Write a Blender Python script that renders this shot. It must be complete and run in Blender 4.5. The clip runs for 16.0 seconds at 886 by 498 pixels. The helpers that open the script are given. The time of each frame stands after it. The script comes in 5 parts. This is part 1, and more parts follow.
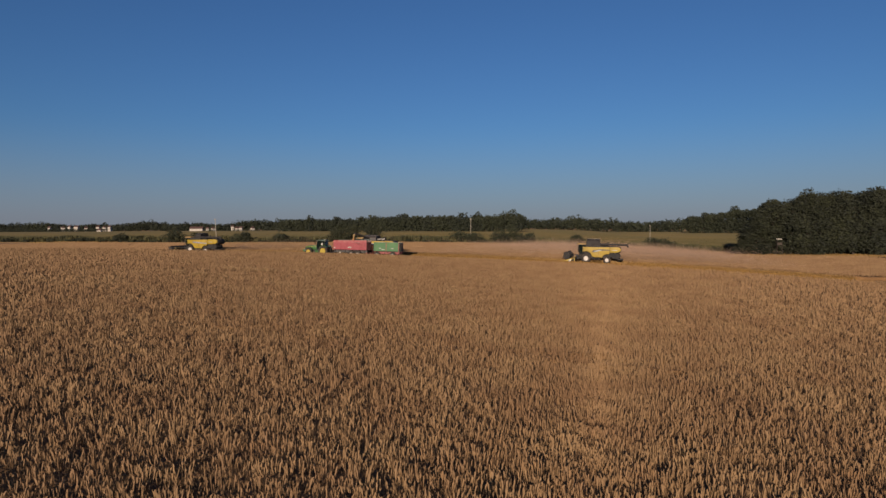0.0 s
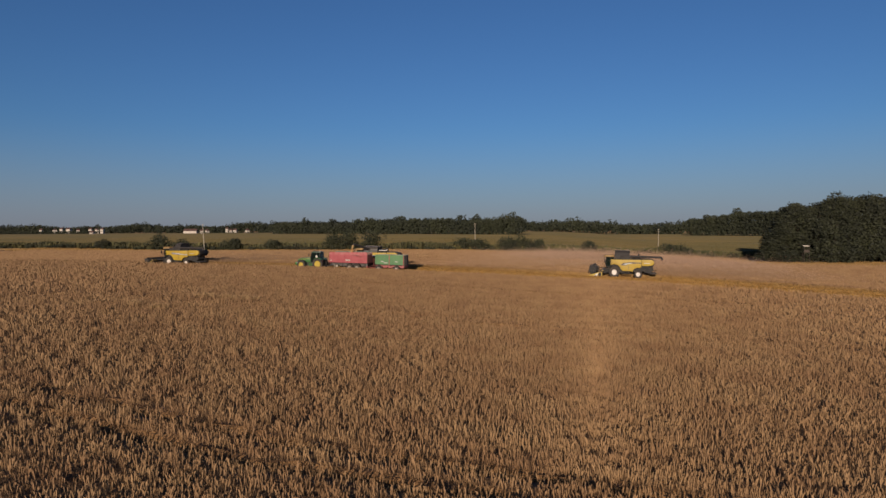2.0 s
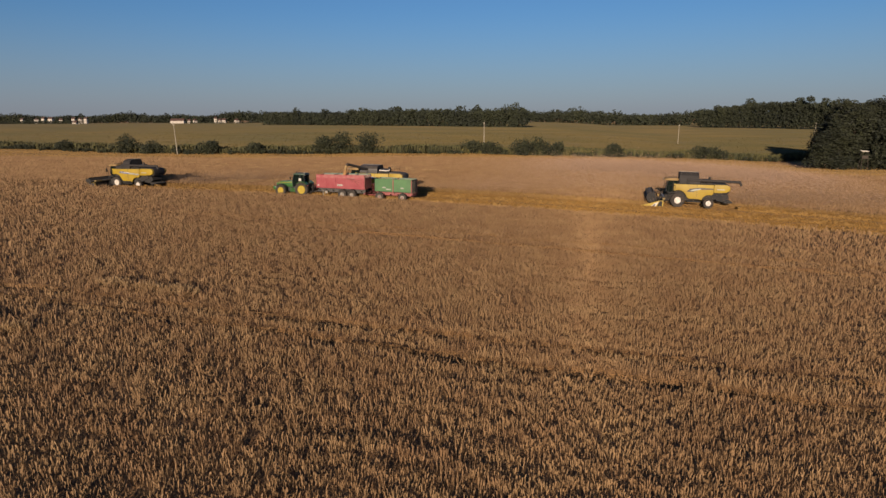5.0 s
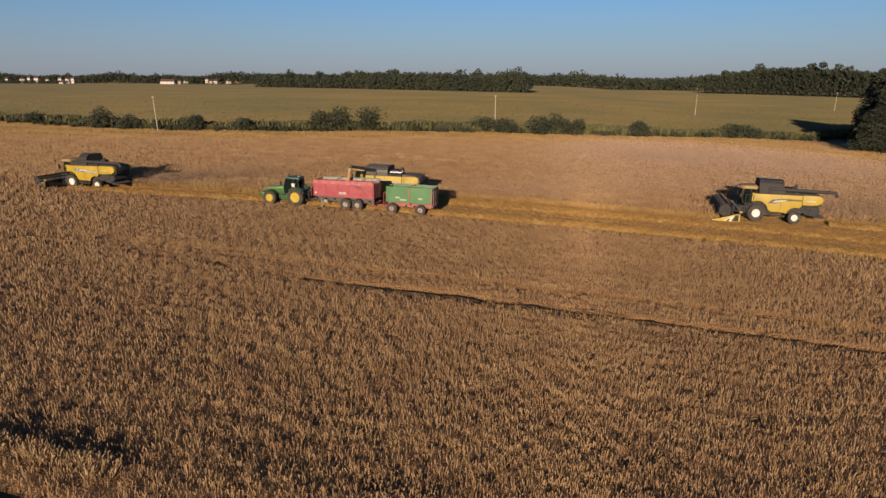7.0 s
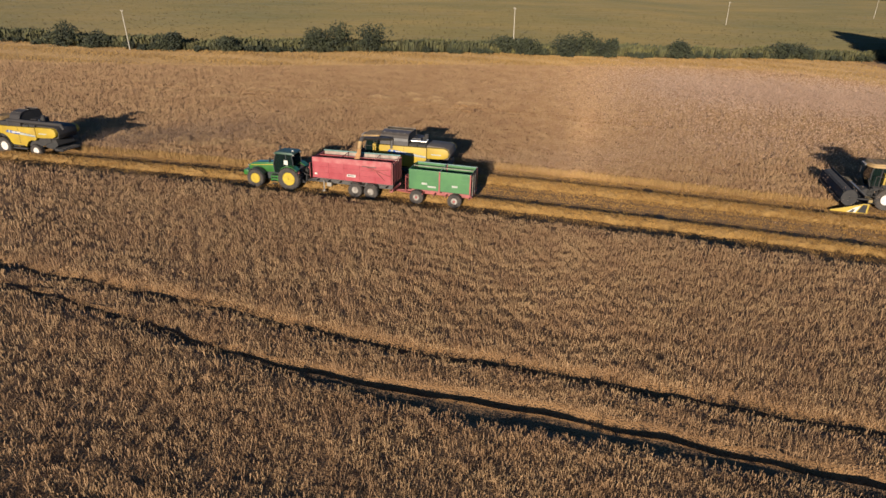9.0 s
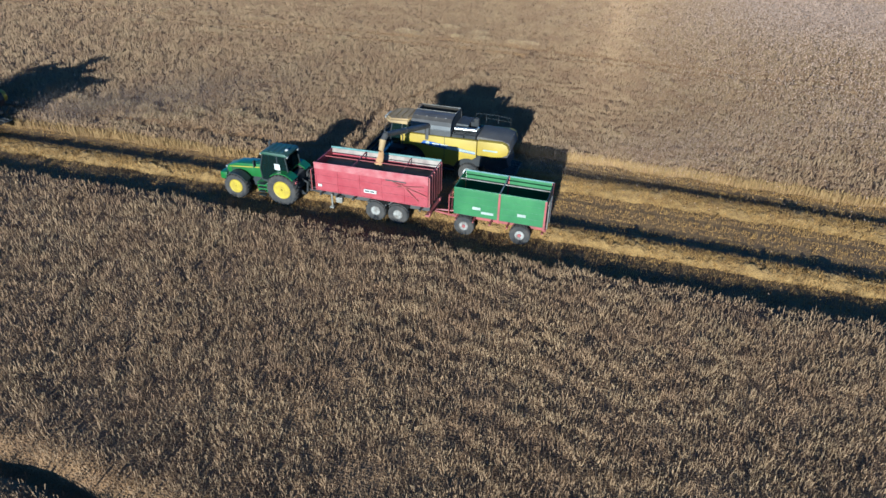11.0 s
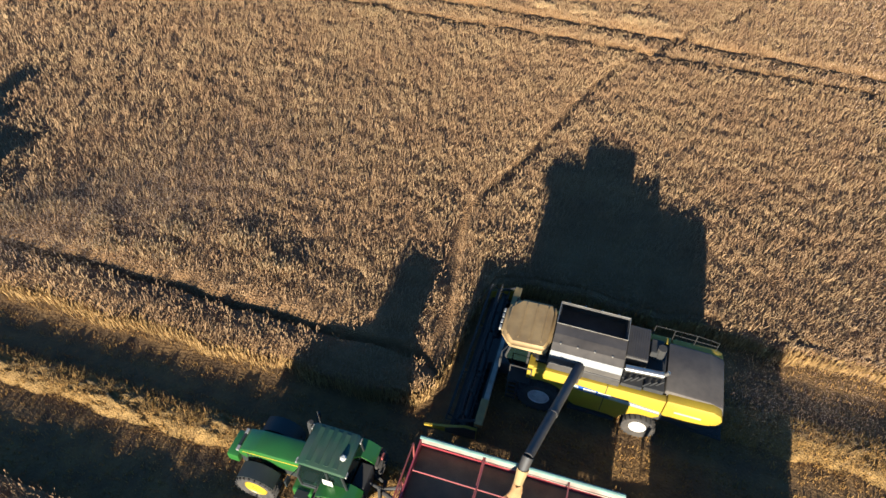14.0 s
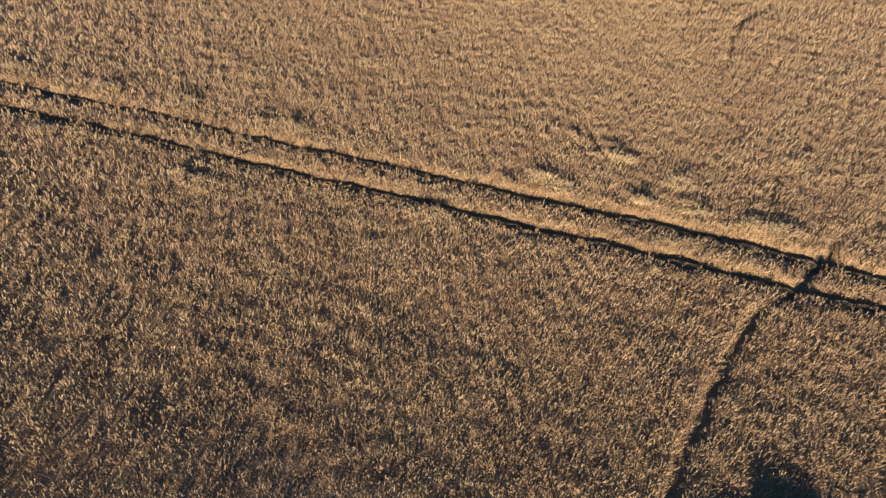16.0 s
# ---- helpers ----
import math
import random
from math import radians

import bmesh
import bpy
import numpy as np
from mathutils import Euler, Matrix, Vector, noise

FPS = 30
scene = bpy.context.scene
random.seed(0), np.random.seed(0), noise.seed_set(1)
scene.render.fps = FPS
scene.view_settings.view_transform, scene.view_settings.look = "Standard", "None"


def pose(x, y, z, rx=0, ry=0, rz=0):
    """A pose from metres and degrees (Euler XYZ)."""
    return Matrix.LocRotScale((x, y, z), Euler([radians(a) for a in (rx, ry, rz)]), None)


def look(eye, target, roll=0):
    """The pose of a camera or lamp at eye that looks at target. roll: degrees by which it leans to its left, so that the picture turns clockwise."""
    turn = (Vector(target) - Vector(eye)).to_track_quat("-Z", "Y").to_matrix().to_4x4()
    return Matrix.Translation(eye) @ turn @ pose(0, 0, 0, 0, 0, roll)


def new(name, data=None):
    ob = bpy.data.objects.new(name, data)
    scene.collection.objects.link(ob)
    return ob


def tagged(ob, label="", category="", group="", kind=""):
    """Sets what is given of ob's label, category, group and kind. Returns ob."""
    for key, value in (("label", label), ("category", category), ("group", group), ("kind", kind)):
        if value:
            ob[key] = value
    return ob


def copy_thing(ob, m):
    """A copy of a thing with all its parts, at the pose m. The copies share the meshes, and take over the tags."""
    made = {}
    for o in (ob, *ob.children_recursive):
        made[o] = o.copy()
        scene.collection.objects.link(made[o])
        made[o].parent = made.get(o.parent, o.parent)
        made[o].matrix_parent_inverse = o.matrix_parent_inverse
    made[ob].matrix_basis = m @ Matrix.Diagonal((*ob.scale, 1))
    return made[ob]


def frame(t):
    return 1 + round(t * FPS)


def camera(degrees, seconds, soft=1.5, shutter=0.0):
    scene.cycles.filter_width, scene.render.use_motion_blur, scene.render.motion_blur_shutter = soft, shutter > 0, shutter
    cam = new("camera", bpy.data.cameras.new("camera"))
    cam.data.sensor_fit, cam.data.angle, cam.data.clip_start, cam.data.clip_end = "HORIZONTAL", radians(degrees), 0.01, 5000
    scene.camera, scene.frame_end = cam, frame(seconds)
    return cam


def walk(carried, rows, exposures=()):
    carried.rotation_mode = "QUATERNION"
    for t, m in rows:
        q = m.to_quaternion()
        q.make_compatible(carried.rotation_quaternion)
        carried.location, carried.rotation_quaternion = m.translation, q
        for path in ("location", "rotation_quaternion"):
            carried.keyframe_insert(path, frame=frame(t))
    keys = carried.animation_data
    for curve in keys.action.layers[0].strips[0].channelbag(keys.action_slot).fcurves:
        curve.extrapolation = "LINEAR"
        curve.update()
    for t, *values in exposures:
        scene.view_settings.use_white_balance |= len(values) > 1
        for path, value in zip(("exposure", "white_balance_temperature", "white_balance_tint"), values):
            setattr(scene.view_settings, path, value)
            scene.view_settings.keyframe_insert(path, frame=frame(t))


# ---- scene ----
cam = camera(68.26, 16.0, soft=1.5)
# seconds, eye, yaw, pitch and roll in degrees
PATH = [
    (0.0, 47.60, -117.37, 5.32, 11.61, -1.89, -0.34),
    (0.5, 46.28, -114.19, 5.52, 11.53, -1.90, -0.30),
    (1.0, 44.97, -110.95, 5.80, 11.50, -1.81, -0.34),
    (1.5, 43.67, -107.55, 6.26, 11.30, -1.80, -0.36),
    (2.0, 42.40, -103.98, 6.80, 11.25, -1.77, -0.37),
    (2.5, 41.24, -100.31, 7.33, 11.19, -2.12, -0.40),
    (3.0, 40.09, -96.63, 7.88, 11.13, -4.21, -0.36),
    (3.5, 38.86, -92.96, 8.43, 11.11, -7.91, -0.30),
    (4.4, 36.59, -86.19, 9.51, 11.02, -10.90, -0.30),
    (5.1, 34.61, -80.74, 10.47, 10.90, -11.45, -0.31),
    (5.8, 32.42, -75.16, 11.56, 10.75, -11.60, -0.19),
    (6.0, 31.76, -73.55, 11.90, 10.68, -11.75, -0.08),
    (6.5, 30.10, -69.54, 12.73, 10.57, -12.87, 0.04),
    (7.0, 28.45, -65.50, 13.50, 10.49, -14.68, 0.10),
    (7.5, 26.83, -61.40, 14.33, 10.38, -16.71, 0.21),
    (8.0, 25.15, -57.23, 15.22, 10.28, -18.72, 0.27),
    (8.5, 23.47, -53.05, 16.08, 10.18, -20.77, 0.34),
    (8.7, 22.80, -51.38, 16.40, 10.14, -21.67, 0.35),
    (9.4, 20.91, -45.13, 17.02, 10.72, -24.55, 0.37),
    (10.1, 19.38, -38.66, 17.12, 11.96, -27.45, 0.27),
    (10.8, 17.38, -32.81, 17.68, 12.62, -30.59, 0.12),
    (11.0, 16.68, -31.29, 17.98, 12.63, -31.55, 0.01),
    (11.5, 14.87, -27.56, 18.77, 12.60, -33.93, -0.05),
    (12.0, 13.12, -23.72, 19.65, 12.66, -36.38, -0.02),
    (12.5, 11.31, -19.75, 20.47, 12.75, -38.82, 0.05),
    (13.0, 9.47, -15.76, 21.32, 12.81, -41.31, 0.06),
    (13.5, 7.65, -11.79, 22.18, 13.01, -43.73, -0.00),
    (14.0, 5.53, -7.77, 23.04, 12.95, -46.20, -0.06),
    (14.5, 3.50, -3.78, 23.85, 12.94, -46.86, -0.08),
    (15.0, 1.42, 0.17, 24.59, 12.80, -46.27, -0.05),
    (15.5, -0.58, 4.23, 25.27, 12.71, -45.65, -0.01),
    (16.0, -2.62, 8.41, 25.88, 12.69, -45.53, 0.03),
]
EXPOSURES = [(0.0, 0.19, 6400, 16), (3.5, 0.32, 6500, 15), (6.0, 0.58, 6700, 14), (8.7, 1.04, 6150, 10), (11.0, 1.38, 4350, -5), (12.5, 1.68, 4800, -2), (13.5, 1.92, 5400, 1), (14.5, 2.06, 5650, 1), (15.5, 1.92, 5700, 1), (16.0, 1.93, 5560, 1)]
SKY_STRENGTH = 0.0625
SUN_STRENGTH = 5.0


def aim(x, y, z, yaw, pitch, roll):
    a, p = radians(yaw), radians(pitch)
    way = Vector((-math.sin(a) * math.cos(p), math.cos(a) * math.cos(p), math.sin(p)))
    return look((x, y, z), Vector((x, y, z)) + 2 * way, roll)


walk(cam, [(t, aim(*row)) for t, *row in PATH], exposures=EXPOSURES)

# ---- light ----
SUN_ELEVATION = 12.1
SHADOW_WAY = Vector((0.035, 0.9994, 0))
world = bpy.data.worlds.new("world")
scene.world = world
world.use_nodes = True
sky = world.node_tree.nodes.new("ShaderNodeTexSky")
sky.sky_type, sky.sun_disc = "NISHITA", False
sky.sun_elevation = radians(SUN_ELEVATION)
sky.sun_rotation = math.atan2(-SHADOW_WAY.x, -SHADOW_WAY.y)
sky.air_density, sky.dust_density, sky.ozone_density = 1.0, 0.4, 6.0
back = world.node_tree.nodes["Background"]
back.inputs["Strength"].default_value = SKY_STRENGTH
haze = world.node_tree.nodes.new("ShaderNodeMix")  # takes the green out of the blue
haze.data_type, haze.blend_type = "RGBA", "MULTIPLY"
haze.inputs[0].default_value, haze.inputs[7].default_value = 1.0, (0.95, 0.98, 1.02, 1)
world.node_tree.links.new(sky.outputs[0], haze.inputs[6])
# a pale band of evening haze all round the horizon
where = world.node_tree.nodes.new("ShaderNodeTexCoord")
split = world.node_tree.nodes.new("ShaderNodeSeparateXYZ")
low = world.node_tree.nodes.new("ShaderNodeMapRange")
low.inputs["From Min"].default_value, low.inputs["From Max"].default_value = 0.0, 0.16
low.inputs["To Min"].default_value, low.inputs["To Max"].default_value = 0.5, 0.0
low.interpolation_type = "SMOOTHSTEP"
band = world.node_tree.nodes.new("ShaderNodeMix")
band.data_type = "RGBA"
band.inputs[7].default_value = (2.95, 3.05, 4.0, 1)
world.node_tree.links.new(where.outputs["Generated"], split.inputs[0])
world.node_tree.links.new(split.outputs["Z"], low.inputs["Value"])
world.node_tree.links.new(low.outputs["Result"], band.inputs[0])
world.node_tree.links.new(haze.outputs[2], band.inputs[6])
world.node_tree.links.new(band.outputs[2], back.inputs[0])
sun = new("sun", bpy.data.lights.new("sun", "SUN"))
sun.data.energy, sun.data.angle, sun.data.color = SUN_STRENGTH, radians(0.6), (1.0, 0.86, 0.695)
toward = SHADOW_WAY * math.cos(radians(SUN_ELEVATION)) + Vector((0, 0, -math.sin(radians(SUN_ELEVATION))))
sun.matrix_world = Matrix.Translation((0, -60, 60)) @ toward.to_track_quat("-Z", "Y").to_matrix().to_4x4()


# ---- materials ----
LIGHT_TONE = (0.65, 0.59, 0.515)  # scales every base colour: the sun's warmth and deeper shadows put into it


def material(name, colour, second=None, scale=3.0, rough=0.7, metal=0.0, bump=0.0, bump_scale=40.0, random_from="", spread=0.15, fine=0.25, coat=0.0, deep=0.02, thin=0.0):
    """Two-colour noise at a coarse and a fine scale, in metres, with bump; random_from: "object" or "island" varies it piece by piece."""
    m = bpy.data.materials.new(name)
    m.use_nodes = True
    nodes, links = m.node_tree.nodes, m.node_tree.links
    bsdf = nodes["Principled BSDF"]
    bsdf.inputs["Roughness"].default_value, bsdf.inputs["Metallic"].default_value = rough, metal
    bsdf.inputs["Coat Weight"].default_value = coat
    bsdf.inputs["Diffuse Roughness"].default_value = 0.7 if rough > 0.8 else 0.0  # soil, straw and leaves throw light back towards the sun
    second = second or tuple(c * 0.7 for c in colour)
    colour, second = [tuple(c * d for c, d in zip(two, LIGHT_TONE)) for two in (colour, second)]
    place = nodes.new("ShaderNodeNewGeometry")
    coarse = nodes.new("ShaderNodeTexNoise")
    coarse.inputs["Scale"].default_value, coarse.inputs["Detail"].default_value = scale, 5.0
    grain = nodes.new("ShaderNodeTexNoise")
    grain.inputs["Scale"].default_value, grain.inputs["Detail"].default_value = bump_scale, 3.0
    for n in (coarse, grain):
        links.new(place.outputs["Position"], n.inputs["Vector"])
    ramp = nodes.new("ShaderNodeMapRange")
    ramp.inputs["From Min"].default_value, ramp.inputs["From Max"].default_value = 0.35, 0.65
    links.new(coarse.outputs["Fac"], ramp.inputs["Value"])
    mix = nodes.new("ShaderNodeMix")
    mix.data_type = "RGBA"
    mix.inputs[6].default_value, mix.inputs[7].default_value = (*colour, 1), (*second, 1)
    links.new(ramp.outputs["Result"], mix.inputs[0])
    out = mix.outputs[2]
    hue = nodes.new("ShaderNodeHueSaturation")
    links.new(out, hue.inputs["Color"])
    vary = nodes.new("ShaderNodeMapRange")
    vary.inputs["To Min"].default_value, vary.inputs["To Max"].default_value = 1 - fine, 1 + fine
    links.new(grain.outputs["Fac"], vary.inputs["Value"])
    value = vary.outputs["Result"]
    if random_from:
        if random_from == "object":
            pick = nodes.new("ShaderNodeObjectInfo").outputs["Random"]
        else:
            pick = place.outputs["Random Per Island"]
        each = nodes.new("ShaderNodeMapRange")
        each.inputs["To Min"].default_value, each.inputs["To Max"].default_value = 1 - spread, 1 + spread
        links.new(pick, each.inputs["Value"])
        times = nodes.new("ShaderNodeMath")
        times.operation = "MULTIPLY"
        links.new(value, times.inputs[0])
        links.new(each.outputs["Result"], times.inputs[1])
        value = times.outputs[0]
    links.new(value, hue.inputs["Value"])
    links.new(hue.outputs["Color"], bsdf.inputs["Base Color"])
    if bump:
        relief = nodes.new("ShaderNodeBump")
        relief.inputs["Strength"].default_value, relief.inputs["Distance"].default_value = bump, deep
        links.new(grain.outputs["Fac"], relief.inputs["Height"])
        links.new(relief.outputs["Normal"], bsdf.inputs["Normal"])
    if thin:  # thin dry leaves let some light through
        glow = nodes.new("ShaderNodeBsdfTranslucent")
        both = nodes.new("ShaderNodeMixShader")
        both.inputs["Fac"].default_value = thin
        links.new(hue.outputs["Color"], glow.inputs["Color"])
        links.new(bsdf.outputs["BSDF"], both.inputs[1])
        links.new(glow.outputs["BSDF"], both.inputs[2])
        links.new(both.outputs["Shader"], nodes["Material Output"].inputs["Surface"])
    return m


SWATH = material("straw_swath", (0.40, 0.245, 0.07), (0.27, 0.16, 0.045), 2.5, 0.95, bump=1.0, bump_scale=14, fine=0.5, deep=0.15)
SOIL = material("stubble_soil", (0.25, 0.143, 0.044), (0.15, 0.086, 0.03), 1.2, 0.95, bump=0.9, bump_scale=9, deep=0.08)
CANOPY = material("wheat_canopy", (0.34, 0.193, 0.075), (0.26, 0.143, 0.055), 0.6, 0.95, bump=1.0, bump_scale=11, fine=0.4, deep=0.25)
EDGE = material("bare_stalks", (0.52, 0.335, 0.125), (0.43, 0.275, 0.098), 0.8, 0.85, random_from="island", spread=0.25, bump_scale=10, thin=0.25)
EARS = material("wheat_ears", (0.433, 0.285, 0.144), (0.332, 0.2, 0.099), 0.45, 0.85, random_from="island", spread=0.09, bump_scale=6, fine=0.16, thin=0.1)
STRAW = material("straw", (0.48, 0.285, 0.074), (0.37, 0.21, 0.056), 0.8, 0.85, random_from="island", spread=0.4, bump_scale=10, thin=0.25)
PALE_EARS = material("pale_weedy_wheat", (0.62, 0.45, 0.25), (0.54, 0.38, 0.20), 0.6, 0.85, random_from="island", spread=0.25, bump_scale=6, thin=0.4)
FIELD = material("far_field", (0.148, 0.112, 0.036), (0.094, 0.084, 0.028), 0.012, 0.95, bump=0.5, bump_scale=0.6, fine=0.2, deep=0.3)
LEAF = material("leaves", (0.032, 0.04, 0.0145), (0.018, 0.0245, 0.0105), 0.03, 0.85, random_from="island", spread=0.3, bump_scale=2)
WOOD_LEAF = material("shaded_wood_leaves", (0.03, 0.036, 0.013), (0.017, 0.022, 0.0085), 0.15, 0.85, random_from="island", spread=0.5, bump_scale=2)
BUSH_LEAF = material("bush_leaves", (0.04, 0.046, 0.0155), (0.022, 0.028, 0.0105), 0.3, 0.85, random_from="island", spread=0.4, bump_scale=2)
FIELD_CROP = material("far_crop", (0.15, 0.116, 0.038), (0.105, 0.092, 0.03), 0.02, 0.9, random_from="island", spread=0.2, bump_scale=1.0, thin=0.3)
DRY_GRASS = material("dry_grass", (0.50, 0.325, 0.11), (0.36, 0.225, 0.075), 0.1, 0.85, random_from="island", spread=0.2, bump_scale=6, thin=0.35)
REED = material("reed", (0.112, 0.104, 0.030), (0.052, 0.056, 0.018), 0.12, 0.85, random_from="island", spread=0.45, bump_scale=4)
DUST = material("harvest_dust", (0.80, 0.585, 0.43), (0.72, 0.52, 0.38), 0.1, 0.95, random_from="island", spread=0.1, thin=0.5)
# the same dust made darker: its own shade is put into the colour
SHADED_DUST = material("self_shaded_dust", (0.36, 0.265, 0.205), (0.30, 0.22, 0.17), 0.1, 0.95, random_from="island", spread=0.1, thin=0.4)
MARGIN_TURF = material("dry_margin_turf", (0.42, 0.27, 0.095), (0.30, 0.185, 0.065), 0.07, 0.95, bump=0.8, bump_scale=3, fine=0.3, deep=0.15)
PLASTER = material("white_plaster", (0.75, 0.73, 0.69), (0.66, 0.63, 0.58), 0.6, 0.85)
TILES = material("roof_tiles", (0.13, 0.062, 0.05), (0.085, 0.055, 0.048), 0.5, 0.8)
BARK = material("bark", (0.075, 0.058, 0.045), None, 2, 0.9)
CONCRETE = material("pale_concrete", (0.55, 0.52, 0.46), (0.42, 0.4, 0.35), 1.5, 0.85)


# ---- mesh tools ----
def mesh_of(name, verts, faces, mat, smooth=False):
    """A mesh from arrays; faces all with the same number of corners."""
    verts, faces = np.asarray(verts, np.float32), np.asarray(faces, np.int32)
    me = bpy.data.meshes.new(name)
    n, k = faces.shape
    me.vertices.add(len(verts))
    me.vertices.foreach_set("co", verts.ravel())
    me.loops.add(n * k)
    me.loops.foreach_set("vertex_index", faces.ravel())
    me.polygons.add(n)
    me.polygons.foreach_set("loop_start", np.arange(0, n * k, k, dtype=np.int32))
    me.polygons.foreach_set("use_smooth", np.full(n, smooth))
    me.update(calc_edges=True)
    me.materials.append(mat)
    return me


def height(x):
    """The lie of the land: it falls gently towards positive x."""
    x = np.clip(np.asarray(x, float), -20, 95)
    return np.where(x < 0, -0.02 * x - 0.0005 * x * x, -0.02 * x - 0.00027 * x * x)


def grid_faces(rows, cols):
    i = np.arange(rows - 1)[:, None] * cols + np.arange(cols - 1)[None, :]
    i = i.ravel()
    return np.stack([i, i + 1, i + cols + 1, i + cols], 1)


rng = np.random.default_rng(4)

# ---- ground ----
gx = np.unique(np.concatenate([np.linspace(-4500, -300, 15), np.linspace(-300, -80, 12), np.arange(-80, 100, 2.5), np.linspace(100, 300, 9), np.linspace(300, 4500, 15)]))
gy = np.unique(np.concatenate([np.linspace(-1500, -140, 8), np.arange(-140, 160, 5.0), np.linspace(160, 500, 8), np.linspace(500, 4500, 14)]))
X, Y = np.meshgrid(gx, gy)
ground = new("ground", mesh_of("ground", np.stack([X, Y, height(X)], -1).reshape(-1, 3), grid_faces(len(gy), len(gx)), SOIL, True))
tagged(ground, "dry brown stubble soil of flat farmland", "ground", kind="structure")

# ---- standing wheat ----
SLANT = -0.077  # the drill rows run a little askew to x


def step(x, at, soft=3.0):
    return 1 / (1 + np.exp(-np.clip((x - at) * soft, -60, 60)))


def edge_far(x):
    a = 5.15 + SLANT * x + step(x, 2.6) * 7.1 + step(x, 46.0) * 4.15
    return a + (1 - step(x, -34.0)) * -1.0 + 0.12 * np.sin(x * 1.1) + 0.08 * np.sin(x * 2.7)


def edge_near(x):
    """The cut strip begins before the leading combine."""
    a = -2.16 + SLANT * x + 0.12 * np.sin(x * 0.9) + 0.08 * np.sin(x * 2.3)
    return a + (1 - step(x, -34.0)) * (edge_far(x) - 0.05 - a)


def line(*knots):
    xs, ys = zip(*knots)
    return lambda x: np.interp(x, xs, ys) + SLANT * (x - np.clip(x, xs[0], xs[-1])) + 0.06 * np.sin(x * 1.3 + ys[0]) + 0.05 * np.sin(x * 0.37)


def even(w):
    return lambda x: w + 0.12 * w * np.sin(x * 1.9 + w * 40) + 0.1 * w * np.sin(x * 0.7)


def uneven(*knots):
    xs, ws = zip(*knots)
    return lambda x: np.interp(x, xs, ws) * (1 + 0.1 * np.sin(x * 1.7) + 0.07 * np.sin(x * 4.3))


# wheel ruts of the sprayer: centre line and width
RUTS_NEAR = [
    (line((19, -82.0), (33, -85.7)), even(0.6)), (line((19, -80.0), (33, -83.7)), even(0.6)),
    (line((8.4, -51.5), (22, -53.2), (30.3, -54.1)), even(0.65)), (line((6.4, -49.4), (21, -50.9), (32, -51.3), (39.6, -51.8)), even(0.65)),
    (line((-10, -20.8), (-5, -21.6), (3, -23.6), (7.5, -24.9), (16.4, -26.2), (22, -26.5), (29.4, -27.1), (36, -28.0)), uneven((-20, 0.44), (5, 0.5), (9, 0.65), (14, 1.1), (18, 1.7), (24, 1.65), (30, 1.25), (40, 1.05), (60, 0.9))),
    (line((-12.2, -18.4), (5, -21.0), (15.6, -22.8), (21.5, -23.1), (29.8, -23.7), (37.2, -24.4)), uneven((-12, 0.5), (5, 0.64), (40, 0.7)))]
RUTS_FAR = [(line((-41.4, 39.2), (-12.3, 36.0), (9.6, 34.0), (22.1, 33.0)), uneven((-40, 0.55), (-15, 0.62), (0, 0.78), (30, 0.82))), (line((-43.4, 41.8), (-13, 38.5), (10, 36.5), (22.5, 34.9)), uneven((-40, 0.52), (-15, 0.6), (0, 0.74), (30, 0.8)))]
beside_cut = line((-20.8, 9.0), (-12.2, 8.3), (-6, 7.75), (1.5, 7.2))
# a single rut runs beside the uncut edge as far as the unloading combine
RUTS_FAR.insert(0, (lambda x: np.where(x < 1.9, beside_cut(x), edge_far(x) + 0.6), lambda x: np.where((x > -30) & (x < 1.9), 0.4 + 0.05 * np.sin(x * 2.3), 0.02)))
HEDGE_Y = line((-145, 110), (-94, 92), (-66, 90), (-52, 90), (0, 100.7), (26, 106), (47, 114.8), (75, 133), (110, 151))
MARGIN = line((-145, 72), (-100, 63), (-74, 61), (-39, 63.5), (-10, 72), (15, 81), (35, 88), (46, 93), (60, 97), (70, 98), (80, 91), (94, 86), (130, 82))  # where the wheat ends before the hedge
# tussocks that stand proud of the crop
TUSSOCKS = [(-3.5, 39.7), (0.7, 42.7), (2.5, 38.8), (5.3, 38.8), (8.6, 38.3), (10.2, 38.1), (4.5, 41.0), (-2.1, 39.0), (-42.9, 43.7), (-34.6, 42.4), (-28.7, 42.2), (-22.3, 40.9), (-20.2, 41.0), (-35.6, 37.0), (-33.0, 37.2), (-24.7, 34.8), (-23.5, 34.3), (-9.8, 34.8), (-17.7, 49.9)]
TUSSOCKS += [(-16, 10.9), (-18.6, 11.4), (-14.7, 9.7), (-12.3, 9.8), (-8.8, 11.3), (-6.5, 10.2), (-12, 11.2), (-20.5, 10.7), (-23, 11.8)]
TUSSOCKS += [(8, -47.6), (10.5, -47.8), (12.5, -48.0), (6, -55), (9, -56)]
